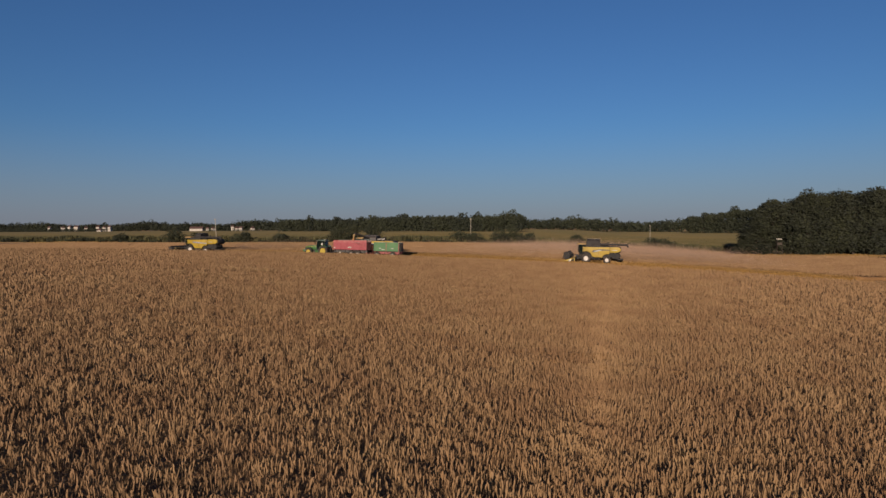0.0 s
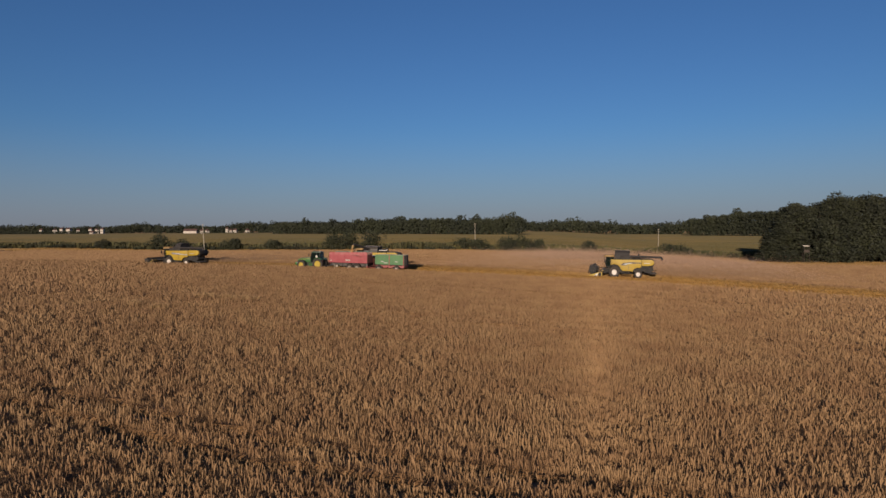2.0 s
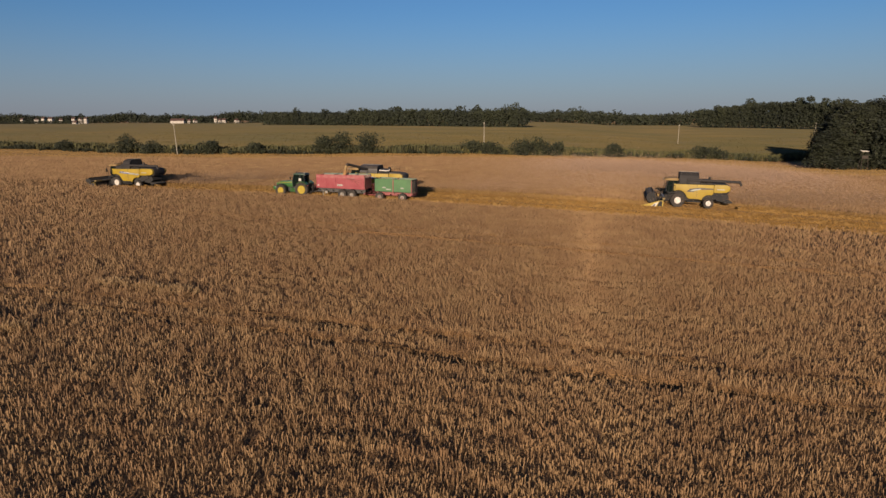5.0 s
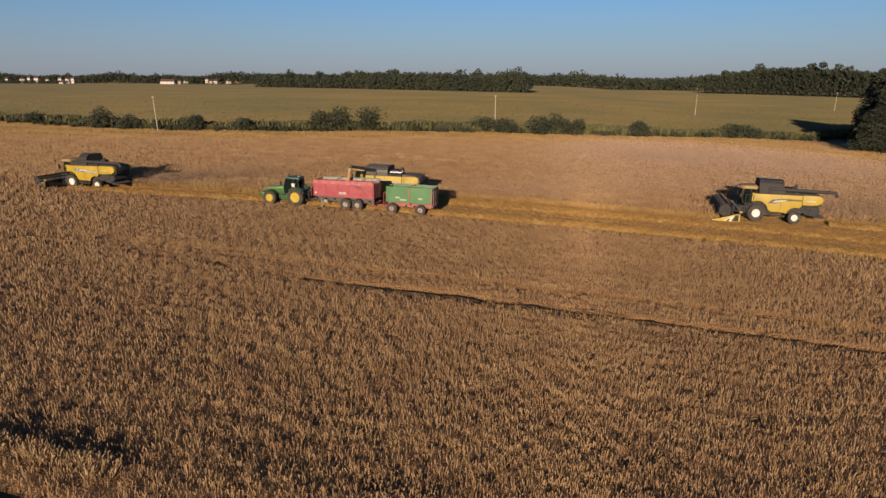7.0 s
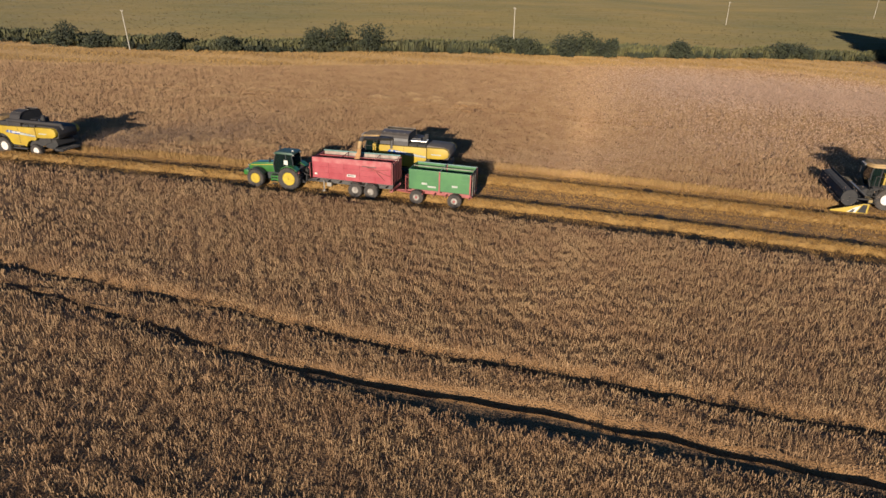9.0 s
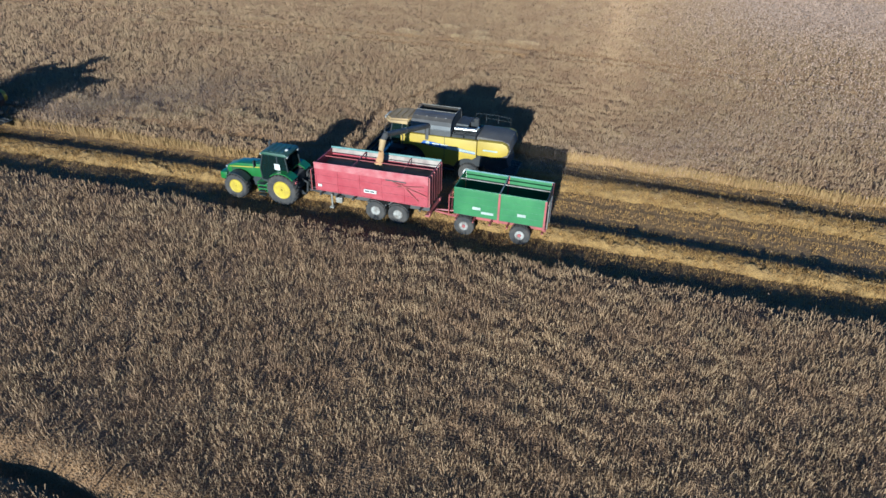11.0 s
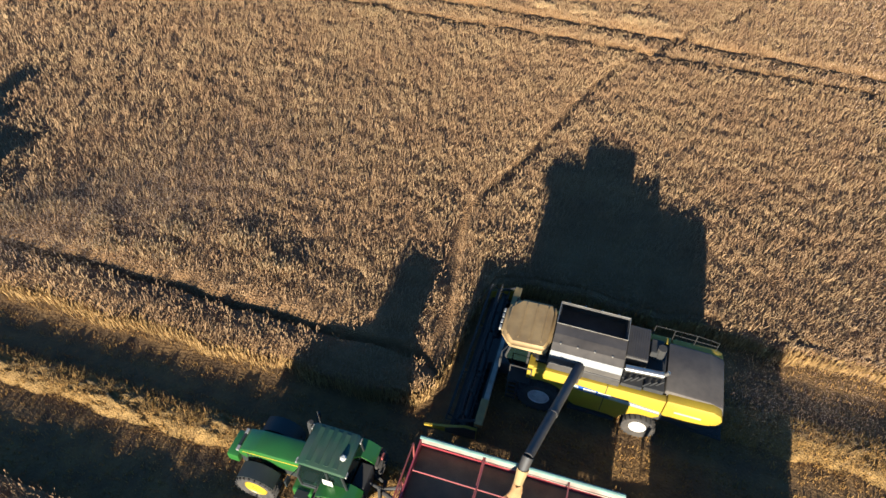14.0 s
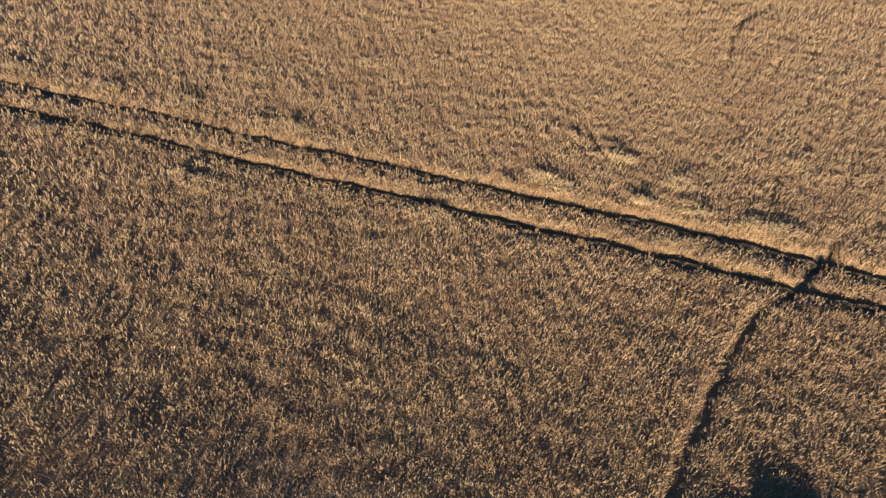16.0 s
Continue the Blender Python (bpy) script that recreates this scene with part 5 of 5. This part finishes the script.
            part("tank_end", bm, BLACK, tank, "dark tank end flap")
        bm = bmesh.new()
        top_far, top_near = raised(3.99), raised(4.01)
        e0, e1 = cover_x
        bars(bm, [((e0, 1.0, top_far), (e1, 1.0, top_far)), ((e0, -0.05, top_near), (e1, -0.05, top_near)), ((e0, -0.05, top_near), (e0, 1.0, top_far)), ((e1, -0.05, top_near), (e1, 1.0, top_far))], 0.015)
        part("tank_rim", bm, WORN, tank, "bright metal tank rim")
    # engine deck
    bm = bmesh.new()
    box(bm, 2.7, 3.5, -0.3, 1.2, 2.9, 3.42, 0.04)
    grille = part("engine_cover", bm, spout_mat, c, "slatted dark engine cover")
    for k in range(9):
        bm = bmesh.new()
        box(bm, 2.74 + k * 0.085, 2.78 + k * 0.085, -0.25, 1.15, 3.42, 3.445)
        part("slat", bm, spout_mat, grille)
    bm = bmesh.new()
    box(bm, 3.5, 4.2, -1.2, 0.9, 2.88, 3.1, 0.03)
    box(bm, 3.55, 4.0, 0.1, 0.75, 3.1, 3.5, 0.05)
    tube(bm, (3.9, 0.2, 3.1), (3.9, 0.2, 3.75), 0.16, 0.16, 10)
    tube(bm, (2.75, -1.05, 3.1), (2.75, 0.9, 3.1), 0.05, 0.05, 6)
    box(bm, 2.7, 3.45, -1.25, -0.35, 2.9, 3.08, 0.02)
    for k in range(6):
        a = (2.8 + 0.22 * k, -1.15 + 0.08 * (k % 3), 3.08)
        tube(bm, a, (a[0] + 0.25, a[1] + 0.15, 3.2), 0.035, 0.035, 5)
    part("engine", bm, BLACK, c, "black engine parts and hoses")
    bm = bmesh.new()
    tube(bm, (2.75, -0.72, 3.28), (4.1, -0.62, 3.28), 0.13, 0.13, 12)
    tube(bm, (4.1, -0.62, 3.28), (4.25, -0.6, 3.5), 0.08, 0.08, 10)
    smooth(part("exhaust", bm, SHINY, c, "bright silver exhaust muffler"))
    bm = bmesh.new()
    prism(bm, [(4.25, 2.85), (4.25, 3.1), (5.8 + rear, 3.05), (6.3 + rear, 2.9), (6.44 + rear, 2.4), (6.25 + rear, 1.95), (5.8, 1.8), (4.5, 2.4)], -1.1, 1.1, 0.1)
    smooth(part("straw_hood", bm, hood_mat, c, "dusty dark grey rear hood"))
    bm = bmesh.new()
    bars(bm, [((4.3, 1.15, 3.2), (4.3, 1.15, 3.75)), ((5.1, 1.15, 3.2), (5.1, 1.15, 3.75)), ((5.9, 1.15, 3.15), (5.9, 1.15, 3.65)), ((4.3, 1.15, 3.75), (5.1, 1.15, 3.75)), ((5.1, 1.15, 3.75), (5.9, 1.15, 3.65)), ((4.3, 1.15, 3.5), (5.9, 1.15, 3.42)), ((3.6, 1.2, 3.1), (3.6, 1.2, 3.7)), ((3.6, 1.2, 3.7), (4.3, 1.15, 3.75))], 0.011)
    part("handrail", bm, BLACK, c, "thin steel handrail")
    # straw chopper and spreader
    bm = bmesh.new()
    prism(bm, [(4.7, 1.75), (6.2, 1.8), (6.35, 1.3), (5.6, 0.85), (4.8, 1.0)], -1.0, 1.0, 0.05)
    chopper = part("straw_chopper", bm, BLACK, c, "black straw chopper and spreader")
    bm = bmesh.new()
    prism(bm, [(5.6, 1.05), (6.85, 0.85), (6.85, 0.8), (5.6, 0.95)], -1.05, 1.05)
    part("spreader_plate", bm, BLACK, chopper)
    for k in range(6):
        bm = bmesh.new()
        box(bm, 5.75 + 0.02 * k, 6.75, -0.95 + k * 0.37, -0.91 + k * 0.37, 0.72, 0.95)
        part("fin", bm, BLACK, chopper)
    # cab
    bm = bmesh.new()
    prism(bm, [(-0.3, 1.8), (-1.45, 1.8), (-1.75, 2.5), (-1.55, 3.47), (-0.3, 3.47)], -0.85, 0.85, 0.05)
    cab = part("cab", bm, GLASS, c, "dark glazed cab")
    bm = bmesh.new()
    for s in (-1, 1):
        bars(bm, [((-0.32, s * 0.86, 1.8), (-0.32, s * 0.86, 3.50)), ((-1.45, s * 0.82, 1.8), (-1.75, s * 0.82, 2.5)), ((-1.75, s * 0.82, 2.5), (-1.55, s * 0.82, 3.50)), ((-0.9, s * 0.86, 1.85), (-0.9, s * 0.86, 3.47)), ((-1.45, s * 0.84, 1.82), (-0.3, s * 0.84, 1.82))], 0.045)
    box(bm, -1.4, -0.3, -0.8, 0.8, 1.6, 1.85, 0.04)
    part("cab_frame", bm, BLACK, cab, "black cab frame")
    bm = bmesh.new()
    box(bm, -0.85, -0.45, -0.28, 0.28, 2.1, 2.3, 0.05)
    box(bm, -0.52, -0.4, -0.26, 0.26, 2.3, 2.95, 0.05)
    part("seat", bm, BLACK, cab, "dark empty seat")
    bm = bmesh.new()
    pts = [(-2.15, -0.66), (-2.15, 0.66), (-1.7, 1.2), (-0.3, 1.2), (-0.14, 0.75), (-0.14, -0.75), (-0.3, -1.2), (-1.7, -1.2)]
    lo = [bm.verts.new((a, b, 3.51)) for a, b in pts]
    hi = [bm.verts.new((-1.05 + (a + 1.05) * 0.9, b * 0.9, 3.800 + (0.05 if a > -1 else -0.04))) for a, b in pts]
    faces = [bm.faces.new(lo), bm.faces.new(hi)] + [bm.faces.new((lo[i], lo[(i + 1) % 8], hi[(i + 1) % 8], hi[i])) for i in range(8)]
    bmesh.ops.recalc_face_normals(bm, faces=faces)
    bmesh.ops.bevel(bm, geom=bm.edges[:], offset=0.11, segments=3, affect="EDGES")
    roof = smooth(part("cab_roof", bm, TAN, c, "tan dust-covered cab roof"))
    for k in range(4):
        bm = bmesh.new()
        prism(bm, [(-1.85 + 0.42 * k, 3.772 + 0.03 * k), (-1.85 + 0.42 * k, 3.80 + 0.03 * k), (-1.81 + 0.42 * k, 3.80 + 0.03 * k), (-1.81 + 0.42 * k, 3.772 + 0.03 * k)], -0.8, 0.8)
        part("ridge", bm, TAN, roof)
        bm = bmesh.new()
        box(bm, -2.2, -2.12, -0.5 + k * 0.27, -0.32 + k * 0.27, 3.53, 3.67, 0.02)
        part("work_lamp", bm, LAMP, roof, "small work lamp")
    cab.location = roof.location = (0.2, 0, -0.25)
    for s in (-1, 1):
        bm = bmesh.new()
        bars(bm, [((-1.6, s * 0.85, 3.5), (-1.85, s * 1.35, 3.45)), ((-1.85, s * 1.35, 3.45), (-1.85, s * 1.35, 2.6))], 0.02)
        box(bm, -1.9, -1.83, s * 1.35 - 0.13, s * 1.35 + 0.13, 2.6, 3.15, 0.02)
        part("mirror", bm, BLACK, c, "black wing mirror").location = (0.2, 0, -0.25)
    # platform and ladder on the near side
    bm = bmesh.new()
    box(bm, -1.3, -0.35, -1.5, -0.85, 1.72, 1.78, 0.01)
    bars(bm, [((-1.25, -1.48, 1.75), (-1.25, -1.48, 2.7)), ((-0.45, -1.48, 1.75), (-0.45, -1.48, 2.7)), ((-1.25, -1.48, 2.7), (-0.45, -1.48, 2.7)), ((-1.25, -1.5, 0.5), (-1.25, -1.5, 1.75)), ((-0.9, -1.5, 0.5), (-0.9, -1.5, 1.75))] + [((-1.25, -1.5, 0.55 + 0.28 * k), (-0.9, -1.5, 0.55 + 0.28 * k)) for k in range(5)], 0.025)
    part("ladder", bm, BLACK, c, "black cab ladder and platform")
    bm = bmesh.new()
    box(bm, -0.62, -0.4, -1.42, -0.9, 2.05, 2.9, 0.04)
    part("lamp_housing", bm, YELLOW, c)
    # unloading spout
    bm = bmesh.new()
    if spout == "out":
        a, b = Vector((1.15, -1.3, 3.45)), Vector((0.12, -5.7, 4.4))
        tube(bm, (1.15, -1.3, 2.6), a + Vector((0, 0, 0.05)), 0.19, 0.19, 14)
        tube(bm, a, b, 0.17, 0.16, 16)
        tube(bm, b, b + Vector((-0.08, -0.38, -0.3)), 0.18, 0.17, 14)
        tube(bm, b - (b - a) * 0.45, b - (b - a) * 0.43, 0.185, 0.185, 16)
        pipe = smooth(part("spout", bm, GREY, c, "dark grey unloading spout swung out"))
        bm = bmesh.new()
        e = b + Vector((-0.08, -0.38, -0.3))
        tube(bm, e + Vector((0.02, 0.08, 0.1)), e + Vector((-0.02, -0.16, -0.45)), 0.19, 0.15, 12, False)
        part("spout_mouth", bm, TAN, pipe, "dusty tan spout mouth")
        out = c.matrix_basis @ (e + Vector((-0.02, -0.17, -0.5)))
    else:
        a, b = Vector((1.1, -1.25, 3.42)), Vector((7.5, -1.2, 3.36))
        tube(bm, (1.1, -1.25, 2.6), a + Vector((0, 0, 0.1)), 0.18, 0.18, 14)
        tube(bm, a, b, 0.18, 0.16, 16)
        tube(bm, b + Vector((-0.1, 0, 0.05)), b + Vector((0.18, 0, -0.42)), 0.17, 0.14, 12)
        smooth(part("spout", bm, spout_mat, c, "dark unloading spout folded back along the side"))
        out = None
    # feeder and header
    bm = bmesh.new()
    prism(bm, [(-0.5, 1.7), (-0.5, 0.9), (-2.3, 0.45), (-2.3, 1.15)], -0.6, 0.6, 0.04)
    part("feeder_house", bm, BLACK, c, "dark feeder house")
    wide = 3.45
    cx, cz, rr = reel
    bm = bmesh.new()
    prism(bm, [(-2.25, 1.3), (-2.25, 0.25), (-3.3, 0.2), (-3.3, 0.24), (-2.4, 0.32), (-2.33, 1.3)], -wide, wide, 0.01)
    header = part("header", bm, BLACK, c, "wide cutting header with dark trough")
    bm = bmesh.new()
    box(bm, -2.3, -2.05, -wide, wide, 1.12, 1.3, 0.04)
    part("header_beam", bm, WORN, header, "worn silvery header beam")
    for s in (-1, 1):
        bm = bmesh.new()
        box(bm, -2.34, -2.02, s * (wide - 1.1), s * (wide + 0.03), 1.1, 1.32, 0.04)
        part("beam_end", bm, DUSTY_YELLOW, header, "yellow end of the header beam")
    for s in (-1, 1):
        bm = bmesh.new()
        tip = -4.25 - reach
        prism(bm, [(-2.2, 0.25), (-2.2, 1.0), (-2.65, 0.98), (-3.35 - 0.6 * reach, 0.62), (tip, 0.3), (tip, 0.22), (-3.2, 0.2)], s * wide, s * (wide + 0.1), 0.02)
        divider = part("divider", bm, YELLOW, header, "yellow pointed crop divider")
        out_y, face = s * (wide + 0.1), s * (wide + 0.115)
        if reach:
            bm = bmesh.new()
            prism(bm, [(-2.35, 0.28), (-2.35, 0.92), (-2.68, 0.9), (-3.0, 0.28)], out_y, face)
            part("decal", bm, BLACK, divider, "dark opening in the divider")
            bm = bmesh.new()
            prism(bm, [(-3.1, 0.26), (-2.82, 0.82), (-3.2, 0.66), (-3.75, 0.26)], out_y, face)
            part("decal", bm, WHITE, divider, "white plate on the divider")
            bm = bmesh.new()
            prism(bm, [(-3.3, 0.24), (-3.15, 0.5), (-3.35, 0.5), (-3.6, 0.24)], face, s * (wide + 0.13))
            part("decal", bm, GREY, divider, "dark slot")
        else:
            bm = bmesh.new()
            prism(bm, [(-2.22, 0.27), (-2.22, 0.95), (-2.7, 0.93), (-3.4, 0.55), (-3.4, 0.25)], out_y, face)
            part("decal", bm, GREY, divider, "dark plate on the divider")
        bm = bmesh.new()
        bars(bm, [((-2.3, s * (wide - 0.1), 1.3), (cx, s * (wide - 0.1), cz))], 0.06)
        part("reel_arm", bm, BLACK, header)
    bm = bmesh.new()
    tube(bm, (-2.75, -wide + 0.05, 0.6), (-2.75, wide - 0.05, 0.6), 0.14, 0.14, 12)
    for k in range(46):
        u = -wide + 0.15 + k * 0.15
        a = k * 0.9
        tube(bm, (-2.75, u, 0.6), (-2.75 + 0.28 * math.cos(a), u + 0.02, 0.6 + 0.28 * math.sin(a)), 0.06, 0.04, 4)
    part("auger", bm, GREY, header, "dark steel intake auger")
    bm = bmesh.new()
    core = 0.09 if rr < 0.5 else 0.8 * rr
    tube(bm, (cx, -wide + 0.1, cz), (cx, wide - 0.1, cz), core, core, 12)
    for k in range(6):
        a = 2 * math.pi * k / 6 + 0.3
        px, pz = cx + rr * math.cos(a), cz + rr * math.sin(a)
        tube(bm, (px, -wide + 0.12, pz), (px, wide - 0.12, pz), 0.028, 0.028, 6)
        box(bm, px - 0.008, px + 0.008, -wide + 0.12, wide - 0.12, pz - 0.28 * rr, pz)
        for u in (-wide + 0.12, -wide / 3, wide / 3, wide - 0.12):
            tube(bm, (cx, u, cz), (px, u, pz), 0.022, 0.022, 5)
    tines = bmesh.new()
    for k in range(6):
        a = 2 * math.pi * k / 6 + 0.3
        px, pz = cx + rr * math.cos(a), cz + rr * math.sin(a)
        for j in range(40):
            u = -wide + 0.2 + j * (2 * wide - 0.4) / 39
            tube(tines, (px, u, pz), (px + 0.05, u, pz - 0.5 * rr), 0.01, 0.006, 4)
    reel_frame = part("reel", bm, BLACK, header, "black reel of thin rods")
    tagged(part("tines", tines, WORN if rr < 0.5 else BLACK, reel_frame, "thin steel tines"), kind="stuff")
    header.location.x = 0.3
    return c, out


mid, spout_end = make_combine(6.2, 7.5, "out", "yellow combine harvester with its spout over the red trailer")
make_combine(49.3, 10.72, "home", "yellow combine harvester driving in the cut strip with folded spout", decal="dark", rise=1.08, tilt=0.5, reel=(-3.75, 1.3, 0.78), reach=0.75, cover=1.42, cover_x=(0.0, 2.45), cover_mat=DARK_COVER, hood_mat=DARK_COVER, spout_mat=DARK_COVER)
make_combine(-30.9, 6.15, "home", "yellow combine harvester cutting at the edge of the wheat", decal="blue", turn=HEADING - 3, reel=(-3.6, 1.05, 0.6), cover=1.4, cover_x=(1.35, 2.62), cover_mat=DARK_COVER, hood_mat=DARK_COVER, spout_mat=DARK_COVER, rear=0.4)


def make_stream(top, floor):
    """Grain falling from the spout."""
    n, seg = 14, 14
    verts = []
    for i in range(n):
        u = i / (n - 1)
        for k in range(seg):
            a = 2 * math.pi * k / seg
            r = (0.12 + 0.12 * u) * (1 + 0.18 * math.sin(3 * a + 7 * u) + 0.08 * rng.standard_normal())
            verts.append((top.x - 0.12 * u + r * math.cos(a) * 1.1, top.y - 0.28 * u + r * math.sin(a), top.z + (floor - top.z) * u))
    faces = [(i * seg + k, i * seg + (k + 1) % seg, (i + 1) * seg + (k + 1) % seg, (i + 1) * seg + k) for i in range(n - 1) for k in range(seg)]
    return tagged(new("grain_stream", mesh_of("grain_stream", verts, faces, GRAIN, True)), "golden wheat grain pouring into the red trailer", "grain", kind="stuff")


make_stream(spout_end, 2.45)


# ---- dust ----
def make_dust(label, puffs, fine=1.0, thinned=True, mat=DUST):
    """A cloud of tiny grains hanging in the air: puffs of (centre, spread, count)."""
    out = []
    for centre, spread, count in puffs:
        q = np.asarray(centre) + rng.standard_normal((count, 3)) * np.asarray(spread)
        q[:, 2] = height(q[:, 0]) + 0.75 + np.abs(q[:, 2])
        out.append(q)
    q = np.concatenate(out)
    clear = np.exp(-((q[:, 0] - 6) / 13) ** 4 - ((q[:, 1] - 20) / 15) ** 4)  # the air is clearer about the unloading group
    if thinned:
        q = q[rng.uniform(0, 1, len(q)) > clear * 1.05]
    a, b = rng.uniform(-1, 1, (2, len(q), 3)) * rng.uniform(0.02, 0.05, (len(q), 1)) * fine * (1 + 1.1 * np.clip((q[:, 1:2] - 18) / 25, 0, 1) * np.clip((q[:, 0:1] - 22) / 15, 0, 1))
    verts = np.stack([q - a, q + b, q + a - 0.6 * b], 1).reshape(-1, 3)
    return tagged(new("dust_cloud", mesh_of("dust_cloud", verts, np.arange(len(verts)).reshape(-1, 3), mat)), label, "dust", kind="stuff")


veil = [((rng.uniform(24, 76), rng.uniform(18, 78), 0), (rng.uniform(6, 11), rng.uniform(6, 10), rng.uniform(0.4, 1.1)), int(rng.uniform(2600, 7800))) for k in range(50)]
make_dust("pale dust drifting over the far wheat", veil)
make_dust("dust trailing behind the leading combine, coloured darker for its own shade", [((-21 + 2.6 * k, 8.0 + 1.5 * k, 0), (1.6 + 0.25 * k, 1.2 + 0.4 * k, 0.7 + 0.12 * k), 9000 - 700 * k) for k in range(8)], 0.65, mat=SHADED_DUST)
make_dust("dust drifting off behind the trailers", [((22 + 4 * k, 11 + 2.5 * k, 0), (2.0 + 0.3 * k, 2.0 + 0.4 * k, 1.0), 5000 - 500 * k) for k in range(6)], 0.7)
make_dust("dust behind the unloading combine", [((14.5 + 2.4 * k, 7.2 + 0.9 * k, -0.3), (1.0 + 0.3 * k, 1.0 + 0.3 * k, 0.7 + 0.15 * k), 9000 - 1300 * k) for k in range(6)], 0.28, False)
make_dust("dust behind the returning combine, coloured darker for its own shade", [((58 + 4.5 * k, 14.5 + 1.4 * k, 0), (2.2 + 0.4 * k, 1.8 + 0.5 * k, 0.8 + 0.14 * k), 9500 - 800 * k) for k in range(7)], 0.65, mat=SHADED_DUST)
